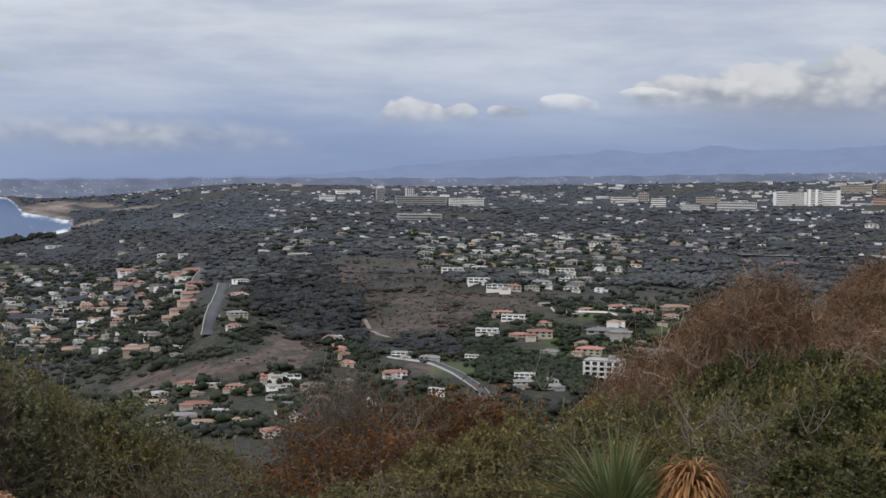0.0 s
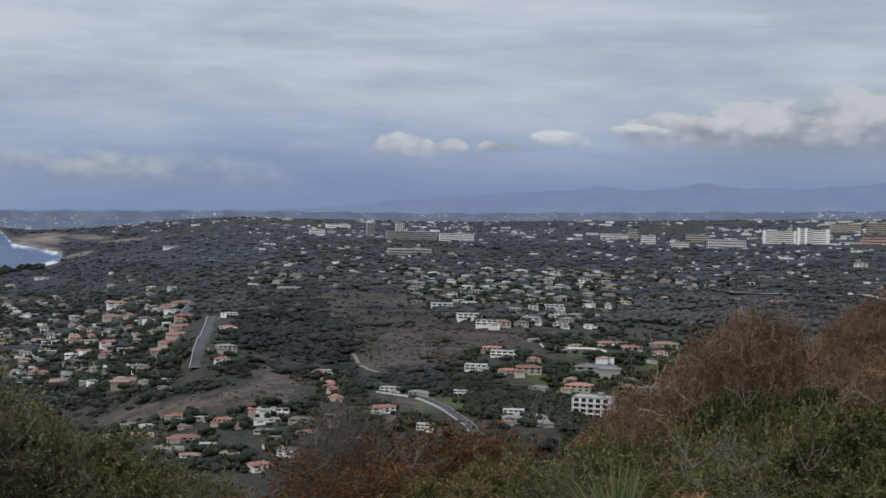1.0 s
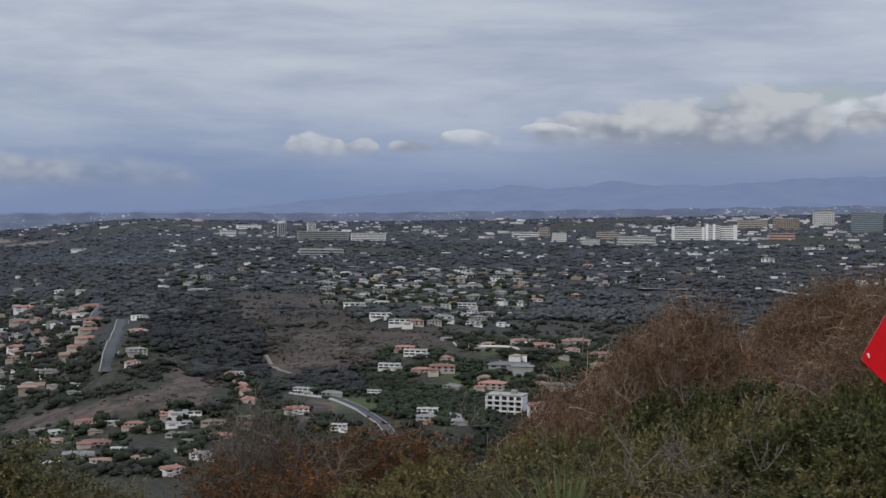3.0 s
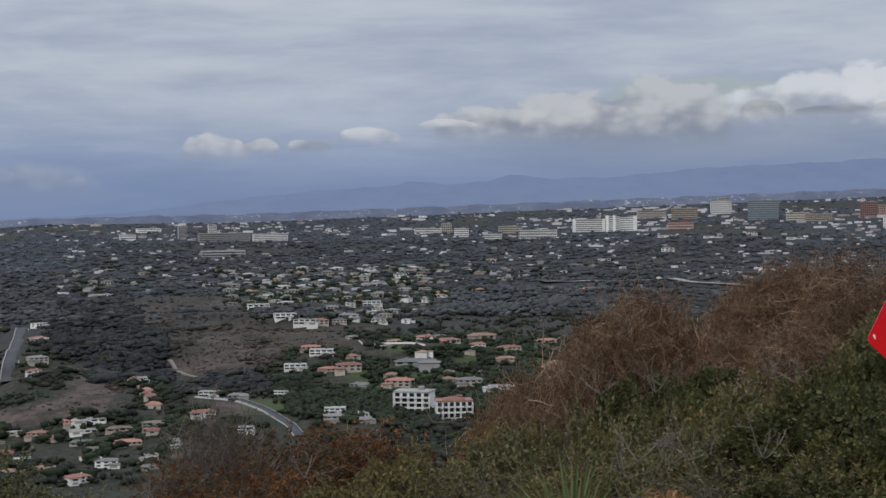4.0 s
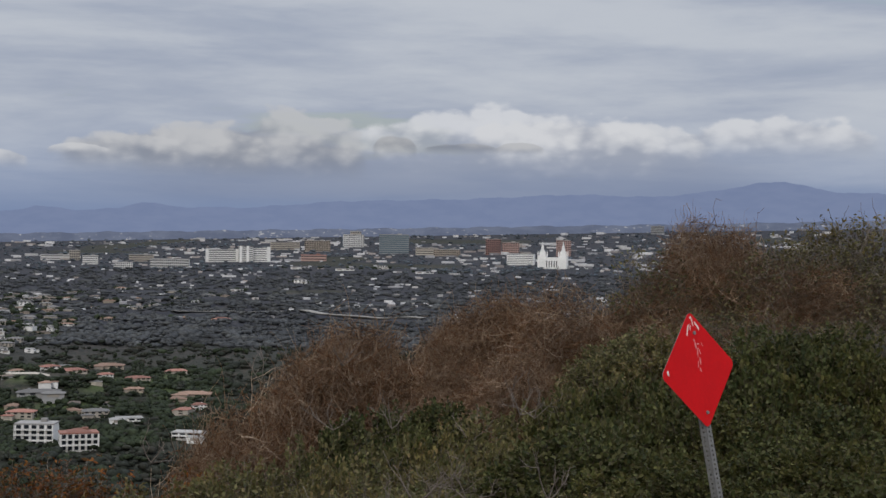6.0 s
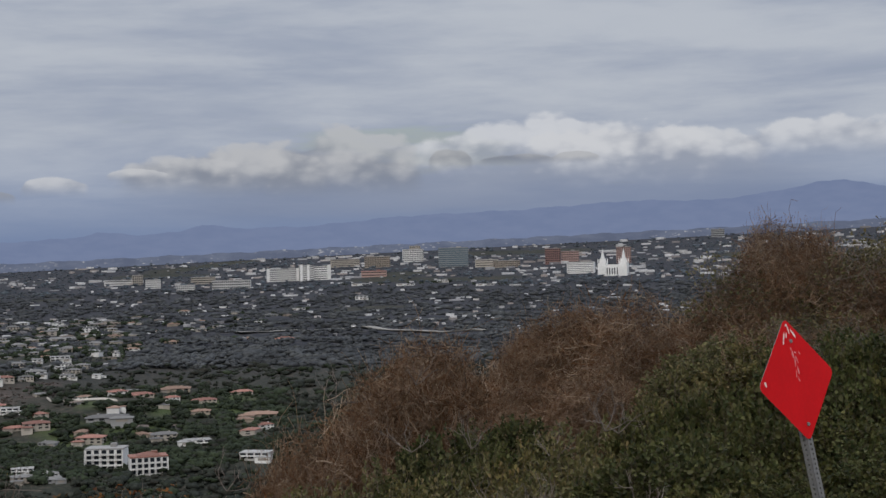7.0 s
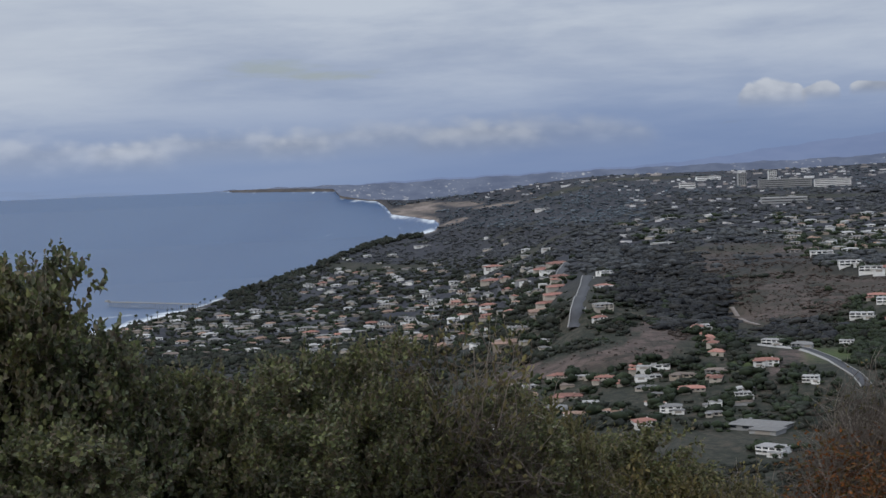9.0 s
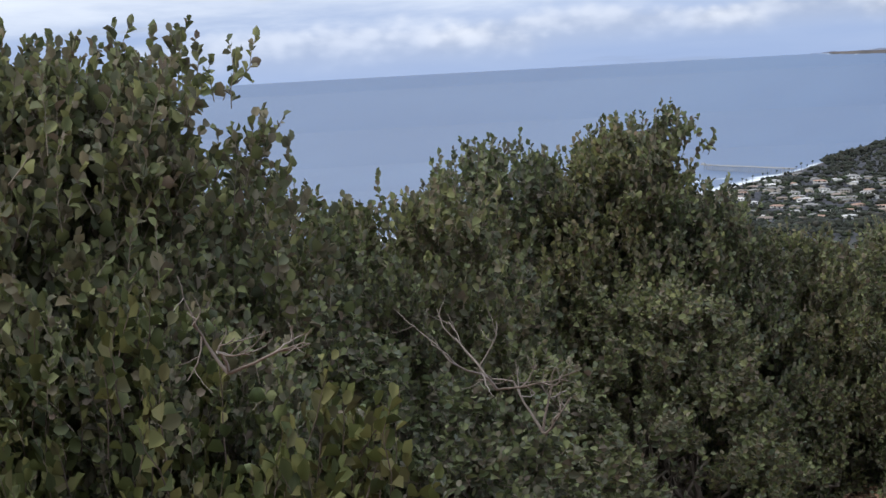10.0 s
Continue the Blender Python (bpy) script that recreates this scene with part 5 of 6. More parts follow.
office("office_building", 46, 36, 30, 5, "pink", "grid", "salmon office wing beside the brick block", "office building", 23.7, 4040, 0)
office("office_building", 60, 30, 18, 3, "cream", "bands", "low cream office block with bands", "office building", 20.55, 4026, 0)
office("office_building", 70, 30, 16, 3, "tan", "grid", "low tan office block with windows", "office building", 21.3, 3990, 0)
office("office_building", 64, 30, 14, 2, "pink", "bands", "low salmon-red building with tile roof", "office building", 16.28, 3844, 0, "tile")
office("office_building", 90, 30, 19, 3, "white", "grid", "long white building with a grid of windows", "office building", 10.95, 3633, -4)
office("office_building", 40, 30, 22, 4, "greywall", "bands", "blue-grey office block with window bands", "office building", 29.2, 4680, 0)
office("office_building", 36, 30, 20, 4, "white", "bands", "white laboratory block with window bands", "office building", 8.06, 3751, 0)
office("office_building", 70, 30, 12, 2, "white", "bands", "low white laboratory building", "office building", 6.8, 3924, 0)
office("office_building", 26, 24, 24, 4, "cream", "grid", "cream laboratory block with small windows", "office building", 7.5, 3900, 0)
office("office_building", 42, 30, 14, 3, "white", "grid", "white campus building among dark trees", "office building", 9.25, 3596, 0)
office("office_building", 60, 30, 16, 3, "cream", "bands", "cream campus building among dark trees", "office building", 9.9, 3842, 0)
office("tower_block", 20, 20, 33, 8, "greywall", "grid", "grey campus tower block", "tower block", -2.4, 3930, 10)
office("tower_block", 21, 20, 26, 6, "white", "grid", "white campus tower block", "tower block", -1.29, 4145, 10)
office("campus_building", 128, 40, 19, 4, "greywall", "bands", "long grey campus building with window bands", "campus building", -0.86, 3826, 3)
office("campus_building", 86, 34, 17, 4, "white", "bands", "white campus building with window bands", "campus building", 0.85, 3788, 3)
office("campus_building", 66, 30, 10, 2, "white", "bands", "low white campus building", "campus building", -3.63, 4294, 8)
office("campus_building", 92, 34, 11, 2, "greywall", "bands", "long grey-blue campus building", "campus building", -0.91, 3199, 4)
office("campus_building", 40, 30, 12, 2, "white", "bands", "white campus building among dark trees", "campus building", -4.4, 3950, 4)
# apartment villas on the near slope
office("apartment_building", 25, 16, 14, 4, "white", "bays", "white four-storey apartment house with open terraces", "apartment building", 6.19, 1031, -14, bays=5)
villa = office("apartment_building", 24, 15, 11, 3, "white", "bays", "white apartment house with a red tile roof and open terraces", "apartment building", 7.66, 1012, 6, "tile", bays=6)
bm = bmesh.new()
hip_roof(bm, 14, 12, 11.9, 2.2)
part("roof", bm, M["tile"], villa)


def church(az, r):
    """White twin-spired temple."""
    x, y, z = stand(az, r)
    top = tagged(empty("church", pose(x, y, z, 0, 0, -az - 10)), "white twin-spired temple with pinnacles", "church")
    bm = bmesh.new()
    box(bm, 0, 0, -8, 60, 30, 30)
    box(bm, 0, 0, 22, 40, 24, 4)
    part("wall", bm, M["white"], top)
    for sx in (-1, 1):
        bm = bmesh.new()
        box(bm, sx * 25, 0, -8, 20, 26, 38)
        box(bm, sx * 25, 0, 30, 11, 11, 10)
        g = bmesh.ops.create_cone(bm, segments=8, radius1=5.2, radius2=0.3, depth=24, matrix=Matrix.Translation((sx * 25, 0, 52)))
        part("spire", bm, M["white"], top)
        for px_, py_ in ((-9, -12), (9, -12), (-9, 12), (9, 12)):
            bm = bmesh.new()
            box(bm, sx * 25 + px_, py_, 30, 2.4, 2.4, 4)
            bmesh.ops.create_cone(bm, segments=6, radius1=1.6, radius2=0.1, depth=9, matrix=Matrix.Translation((sx * 25 + px_, py_, 38)))
            part("pinnacle", bm, M["white"], top)
    for k in range(5):
        bm = bmesh.new()
        box(bm, -12 + 6 * k, -15.1, 3, 2.2, 0.5, 15)
        part("window", bm, M["glass"], top)
    return top


church(25.3, 3618)


def pier():
    """A long fishing pier on piles, from the beach out to sea."""
    (x0, y0, _), (x1, y1, _) = place(-22.9, 2830), place(-26.3, 3010)
    L = math.hypot(x1 - x0, y1 - y0)
    top = tagged(empty("pier", pose(x0, y0, 3.0, 0, 0, math.degrees(math.atan2(y1 - y0, x1 - x0)))), "long concrete pier on rows of piles", "pier")
    bm = bmesh.new()
    box(bm, L / 2, 0, 8.2, L, 7.0, 0.9)
    part("deck", bm, M["concrete"], top)
    for sgn in (-1, 1):
        bm = bmesh.new()
        box(bm, L / 2, sgn * 3.4, 10.1, L, 0.15, 0.2)
        for k in range(int(L / 6)):
            box(bm, 3 + k * 6, sgn * 3.4, 9.1, 0.15, 0.15, 1.0)
        part("railing", bm, M["concrete"], top)
    for k in range(int(L / 11)):
        bm = bmesh.new()
        for sgn in (-1, 1):
            box(bm, 5 + k * 11, sgn * 2.6, -6, 0.9, 0.9, 14.2)
        box(bm, 5 + k * 11, 0, 7.4, 1.0, 6.6, 0.8)
        part("pile_bent", bm, M["concrete"], top)
    bm = bmesh.new()
    box(bm, L - 8, 0, 9.1, 9, 5, 3.2)
    part("shed", bm, M["greywall"], top)


pier()


# ---- trees ----
ICO = [(0, 0, -1)] + [(0.894 * math.cos(k * 1.2566), 0.894 * math.sin(k * 1.2566), -0.447) for k in range(5)] + [(0.894 * math.cos(k * 1.2566 + 0.6283), 0.894 * math.sin(k * 1.2566 + 0.6283), 0.447) for k in range(5)] + [(0, 0, 1)]
ICO_FACES = [f for k in range(5) for f in ((0, 1 + (k + 1) % 5, 1 + k), (1 + k, 1 + (k + 1) % 5, 6 + k), (1 + (k + 1) % 5, 6 + (k + 1) % 5, 6 + k), (6 + k, 6 + (k + 1) % 5, 11))]


def wood(name, spots, hts, blobs, sprays, mat, label, seed, wide=0.5):
    """Many far trees as one sheet of stuff: lumpy crowns of several uneven heads, ragged with leaf sprays, on trunks."""
    rng = np.random.default_rng(seed)
    n = len(spots)
    spread = wide * rng.uniform(0.55, 1.3, n)
    k = np.repeat(np.arange(n), blobs)
    h = hts[k][:, None]
    off = rng.normal(size=(len(k), 3)) * np.stack([spread[k], spread[k], np.full(len(k), 0.10)], 1) * 0.9 + np.array([0, 0, 0.30])
    off[:, 2] = np.clip(off[:, 2], 0.12, 0.6)
    c = spots[k] + off * h
    rad = h * np.stack([spread[k], spread[k], rng.uniform(0.22, 0.4, len(k))], 1) * rng.uniform(0.55, 1.1, (len(k), 1))
    turn = rng.random(len(k)) * 6.283
    d = np.array(ICO)[None] * rng.uniform(0.62, 1.3, (len(k), 12, 1))
    ct, st = np.cos(turn)[:, None], np.sin(turn)[:, None]
    d = np.stack([d[..., 0] * ct - d[..., 1] * st, d[..., 0] * st + d[..., 1] * ct, d[..., 2]], -1)
    v = (c[:, None] + d * rad[:, None]).reshape(-1, 3)
    f = (np.arange(len(k))[:, None, None] * 12 + np.array(ICO_FACES)[None]).reshape(-1, 3)
    # sprays on the skin of the crowns
    m = np.repeat(np.arange(len(k)), sprays)
    d = unit(rng.normal(size=(len(m), 3)) + np.array([0, 0, 0.5]))
    p = c[m] + d * rad[m] * rng.uniform(0.8, 1.12, (len(m), 1))
    u, w = frames_from(unit(d + rng.normal(size=d.shape) * 0.5), rng)
    q = h[m] * 0.1 * rng.uniform(0.6, 1.4, (len(m), 1))
    sv = np.stack([p - u * q - w * q * 0.6, p + u * q - w * q * 0.5, p + w * q * 1.1 + d * q * 0.4], 1).reshape(-1, 3)
    sf = np.arange(len(sv)).reshape(-1, 3)
    tv, tf = tube_arrays(np.stack([spots - np.array([0, 0, 1.0]), spots + np.array([0, 0, 1.0]) * hts[:, None] * 0.4], 1), np.stack([hts * 0.03, hts * 0.015], 1))
    tf = np.concatenate([tf[:, :3], tf[:, [0, 2, 3]]])
    me = quads(name, np.concatenate([v, sv, tv]), np.concatenate([f, sf + len(v), tf + len(v) + len(sv)]), True)
    return tagged(mesh_object(name, me, mat), label, "trees", kind="stuff")


far_spots = []


def scatter(n, a0, a1, e0, e1, rng, keep):
    """Places on the land within bearings and angles below the horizon."""
    out = []
    bins = np.arange(a0, a1, 0.5)
    for _ in range(n):
        az = rng.uniform(a0, a1)
        out.append((az, rng.uniform(e0, e1)))
    p = np.array(out)
    r = np.zeros(n)
    for b in bins:
        m = (p[:, 0] >= b) & (p[:, 0] < b + 0.5)
        e, rr = look_down(b + 0.25)
        r[m] = np.interp(p[m, 1], e, rr)
    m = (r > 720) & (r < 4880) & (at_sea(p[:, 0], r) < np.where(r > 3900, -120, -42))  & keep(p[:, 0], p[:, 1])
    p, r = p[m], r[m]
    a = np.radians(p[:, 0])
    x, y = r * np.sin(a), r * np.cos(a)
    ok = dry(x, y) < rng.random(len(x)) * 0.8 + np.where(np.hypot(x, y) < 1900, 0.55, 0.3)
    # keep the view side of each building clear
    for qx, qy, qw in [(q[0], q[1], q[2]) for q in placed_houses] + far_spots + ROAD_SPOTS:
        rr = math.hypot(qx, qy)
        near = np.abs(x - qx) + np.abs(y - qy) < 260
        if near.any():
            along = (x[near] * qx + y[near] * qy) / rr - rr
            across = (x[near] * -qy + y[near] * qx) / rr
            ok[near] &= ~((np.abs(across) < qw + 3) & (along > -qw - 4 - 0.027 * rr) & (along < qw + 3) & (rng.random(len(along)) < np.where(along > -qw - 4, 1.0, 0.8)))
    x, y = x[ok], y[ok]
    return relief(np.stack([x, y, height(x, y) - 0.3], 1))


def bare(az, el):
    """Where the slopes carry no trees."""
    t = np.zeros_like(az, bool)
    for k, poly in enumerate(BARE):
        t |= inside(poly, az, el)
        if k == 0:
            t |= inside(poly, az, el + 0.16) | inside(poly, az, el + 0.3)
    for ca, ce, wa, we, tl in ((5.35, -5.40, 1.5, 0.42, 0.0), (-14.3, -1.42, 1.3, 0.30, 0.06), (-12.9, -1.35, 1.0, 0.16, 0.0), (-13.2, -1.98, 0.7, 0.10, 0.3), (-11.2, -1.35, 1.5, 0.07, 0.1), (-8.5, -5.0, 0.42, 0.95, 0.0), (-9.2, -3.75, 0.45, 0.3, 0.6)):
        t |= np.hypot((az - ca) / wa, (el - ce - tl * (az - ca)) / we) < (1.0 if ca > -10 else 0.75)
    return t


def far_buildings():
    """Small pale buildings out on the mesa, too far off to count."""
    rng = np.random.default_rng(41)
    verts, faces = [], []
    clumped = lambda a, e: 0.5 * np.sin(a * 1.7 + 2 * np.sin(e * 6.0)) + 0.5 * np.sin(e * 9.0 + a * 0.6) > rng.uniform(-0.9, 0.7, len(a))
    sp1 = scatter(2000, -13, 36, -1.1, 0.5, rng, clumped)
    sp2 = scatter(800, -7, 34, -3.0, -1.0, rng, clumped)
    sp3 = scatter(520, 6, 36, -1.05, 0.7, rng, clumped)
    sp4 = scatter(150, -12, 6, -1.0, 0.2, rng, clumped)
    for k, p in enumerate(np.concatenate([sp1, sp2, sp3, sp4])):
        w, d, h = rng.uniform(5, 14) * (1 + 1.2 * (rng.random() > 0.92)), rng.uniform(6, 12), rng.uniform(2.0, 4.2)
        if k >= len(sp1) + len(sp2):
            w, d, h = rng.uniform(10, 34), rng.uniform(10, 26), rng.uniform(3.0, 6.5)
        a = math.atan2(p[0], p[1])
        ca, sa = math.cos(-a + rng.uniform(-0.3, 0.3)), math.sin(-a)
        far_spots.append((p[0], p[1], w * 0.5))
        k = len(verts)
        for sx, sy, sz in ((-1, -1, 0), (1, -1, 0), (1, 1, 0), (-1, 1, 0), (-1, -1, 1), (1, -1, 1), (1, 1, 1), (-1, 1, 1)):
            lx, ly = sx * w / 2, sy * d / 2
            verts.append((p[0] + lx * ca - ly * sa, p[1] + lx * sa + ly * ca, p[2] - 3 + sz * (h + 3)))
        for q in ((0, 1, 5, 4), (1, 2, 6, 5), (2, 3, 7, 6), (3, 0, 4, 7), (4, 5, 6, 7)):
            faces.append([k + j for j in q])
    me = quads("far_buildings", np.array(verts), np.array(faces))
    return tagged(mesh_object("far_buildings", me, M["farwall"]), "small pale buildings scattered over the mesa", "buildings", kind="stuff")


M["farwall"] = leafy("far stucco", [(0.24, 0.23, 0.235), (0.50, 0.49, 0.48), (0.70, 0.69, 0.69), (0.38, 0.33, 0.30), (0.18, 0.18, 0.19), (0.60, 0.60, 0.61), (0.32, 0.31, 0.32)], 0.9, 0.1)
far_buildings()


wr = np.random.default_rng(21)
def heath(az, el):
    t = np.zeros_like(az, bool)
    for poly in HEATH:
        t |= inside(poly, az, el)
    return t


open_land = lambda a, e: ~bare(a, e) & ~(heath(a, e) & (wr.random(len(a)) < 0.9))
canyon = lambda a, e: ~bare(a, e) & inside(CANYON, a + 0.25 * np.sin(e * 7.0 + a * 2.0) + 0.12 * np.sin(e * 19.0), e + 0.15 * np.sin(a * 4.3) + wr.normal(size=len(a)) * 0.09)
heathland = lambda a, e: heath(a, e) & ~bare(a, e)
# garden shrubs close round every house
hs = np.array([(q[0], q[1], q[2]) for q in placed_houses])
hs = np.repeat(hs, 7, 0)
ga = wr.random(len(hs)) * 2 * math.pi
gr = hs[:, 2] * wr.uniform(0.75, 1.3, len(hs)) + 2.0
gx, gy = hs[:, 0] + np.cos(ga) * gr, hs[:, 1] + np.sin(ga) * gr
sp = relief(np.stack([gx, gy, height(gx, gy)], 1))
front = np.hypot(gx, gy) < np.hypot(hs[:, 0], hs[:, 1]) - hs[:, 2] * 0.3
wood("woodland", sp, np.where(front, wr.uniform(1.6, 4.4, len(sp)), wr.uniform(3.5, 10.0, len(sp))), 3, 4, M["treegreen"], "garden shrubs and trees round the houses", 37)
sp = scatter(9000, -30, 34, -10.0, -4.0, wr, open_land)
wood("woodland", sp, wr.uniform(2.5, 7.5, len(sp)) * (0.7 + 0.6 * wr.random(len(sp))), 3, 5, M["tree"], "dark evergreen trees and tall scrub between the houses", 31, 0.6)
sp = scatter(5200, -30, -9.4, -7.2, -3.4, wr, open_land)
wood("woodland", sp, wr.uniform(5.0, 13.0, len(sp)), 3, 5, M["tree"], "trees between the houses above the shore", 36)
sp = scatter(2600, 1.0, 13, -7.8, -4.9, wr, open_land)
wood("woodland", sp, wr.uniform(2.5, 8.0, len(sp)), 3, 6, M["treegreen"], "green hedges and garden trees on the terraces", 41)
sp = scatter(2400, -28, 34, -9.6, -4.2, wr, open_land)
wood("woodland", sp, wr.uniform(3.0, 9.0, len(sp)), 3, 6, M["treegreen"], "green garden trees between the houses", 32)
sp = scatter(24000, -8, 8, -6.8, -3.0, wr, heathland)
wood("low_scrub", sp, wr.uniform(1.0, 2.4, len(sp)) * (0.6 + 0.9 * wr.random(len(sp)) ** 3), 1, 2, M["heathleaf"], "low brown-green scrub on the canyon sides", 39, 1.0)
sp = scatter(14000, -13, 5, -8.4, -3.2, wr, lambda a, e: bare(a, e) & (wr.random(len(a)) < np.where(a < -4, 0.12, 0.9)))
wood("low_scrub", sp, wr.uniform(0.8, 2.4, len(sp)), 1, 2, M["heathleaf"], "scattered low bushes on the bare slopes", 43, 0.7)
sp = scatter(8000, -8, 1.2, -7.0, -2.8, wr, canyon)
wood("woodland", sp, wr.uniform(3.0, 7.5, len(sp)), 3, 6, M["darktree"], "dense dark wood in the canyon", 33, 0.85)
# from here out the belts get bluer leaf colours in place of haze
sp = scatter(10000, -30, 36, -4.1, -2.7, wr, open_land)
wood("woodland", sp, wr.uniform(3.5, 9.0, len(sp)), 2, 5, M["hazetree"], "woodland of the middle distance, haze in its blue-grey colour", 38, 0.8)
# pale foliage paint carries the haze over the cliff woods
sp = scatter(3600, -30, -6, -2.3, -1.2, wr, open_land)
wood("woodland", sp, wr.uniform(4.0, 9.0, len(sp)), 1, 5, M["farhazetree"], "woodland near the sea cliffs, paled by haze in its colour", 45, 1.0)
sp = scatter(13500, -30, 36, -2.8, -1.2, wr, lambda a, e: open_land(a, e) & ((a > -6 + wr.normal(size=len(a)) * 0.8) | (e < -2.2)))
wood("woodland", sp, wr.uniform(4.0, 10.0, len(sp)), 1, 5, M["hazetree"], "distant woodland of the mesa, haze in its blue-grey colour", 34, 1.0)
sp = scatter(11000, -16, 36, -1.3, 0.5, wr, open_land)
wood("woodland", sp, wr.uniform(4, 10, len(sp)), 1, 2, M["farhazetree"], "far tree belts on the mesa", 35, 0.8)
# scrub on the lower slope, in front of the nearest houses
sa, sr = wr.uniform(-10, 7, 2600), wr.uniform(330, 765, 2600)
sx, sy = sr * np.sin(np.radians(sa)), sr * np.cos(np.radians(sa))
wood("low_scrub", np.stack([sx, sy, height(sx, sy) - 0.2], 1), wr.uniform(1.5, 4.5, 2600), 3, 5, M["tree"], "dark scrub and low trees on the lower slope", 46, 0.6)
# trees along the edge of the sea bluffs
ba = wr.uniform(-21.8, -14.4, 420)
br = np.interp(ba, NEAR_AZ, NEAR_R) - wr.uniform(4, 90, 420)
bx, by = br * np.sin(np.radians(ba)), br * np.cos(np.radians(ba))
wood("woodland", np.stack([bx, by, height(bx, by)], 1), wr.uniform(7, 18, 420), 3, 5, M["tree"], "dark trees along the edge of the sea bluffs", 44, 0.4)


def palm(h, seed):
    rng = np.random.default_rng(seed)
    top = empty("palm_tree")
    w = np.linspace(0, 1, 7)
    pts = np.stack([0.25 * w ** 2, 0.1 * w, h * w], 1)[None]
    v, f = tube_arrays(pts, np.linspace(0.32, 0.2, 7)[None])
    mesh_object("trunk", quads("trunk", v, f, True), M["trunk"], top)
    n = 26
    a = rng.random(n) * 2 * math.pi
    e = np.radians(rng.uniform(-25, 70, n))
    d = np.stack([np.cos(a) * np.cos(e), np.sin(a) * np.cos(e), np.sin(e)], 1)
    p = [np.zeros((n, 3)) + pts[0, -1]]
    for k in range(5):
        d = unit(d + np.array([0, 0, -0.22]) * (1 + k * 0.4))
        p.append(p[-1] + d * 0.55)
    q = np.stack(p, 1)
    side = unit(np.cross(d, np.array([0, 0, 1.0])))[:, None] * (np.array([0.15, 0.42, 0.5, 0.42, 0.28, 0.03])[None, :, None])
    vv = np.stack([q - side - np.array([0, 0, 0.12]), q, q + side - np.array([0, 0, 0.12])], 2)
    i = np.arange(n * 18).reshape(n, 6, 3)
    ff = np.concatenate([np.stack([i[:, :-1, c], i[:, :-1, c + 1], i[:, 1:, c + 1], i[:, 1:, c]], -1).reshape(-1, 4) for c in (0, 1)])
    mesh_object("crown", quads("crown", vv.reshape(-1, 3), ff), M["palm"], top)
    return tagged(top, "tall slender palm tree by the beach", "palm tree", "palms along the beach")


pr = random.Random(8)
first = palm(11.0, 1)
for k in range(26):
    paz = -25.5 + 7.0 * (k + pr.random()) / 26
    prr = float(np.interp(paz, NEAR_AZ, NEAR_R)) - pr.uniform(40, 90)
    x_, y_, z_ = place(paz, prr)
    sc = pr.uniform(0.9, 1.5)
    m_ = pose(x_, y_, z_ - 0.3, 0, 0, pr.uniform(0, 360))
    ob_ = first if k == 0 else copy_thing(first, m_)
    ob_.matrix_basis = m_ @ Matrix.Diagonal((sc, sc, sc, 1))


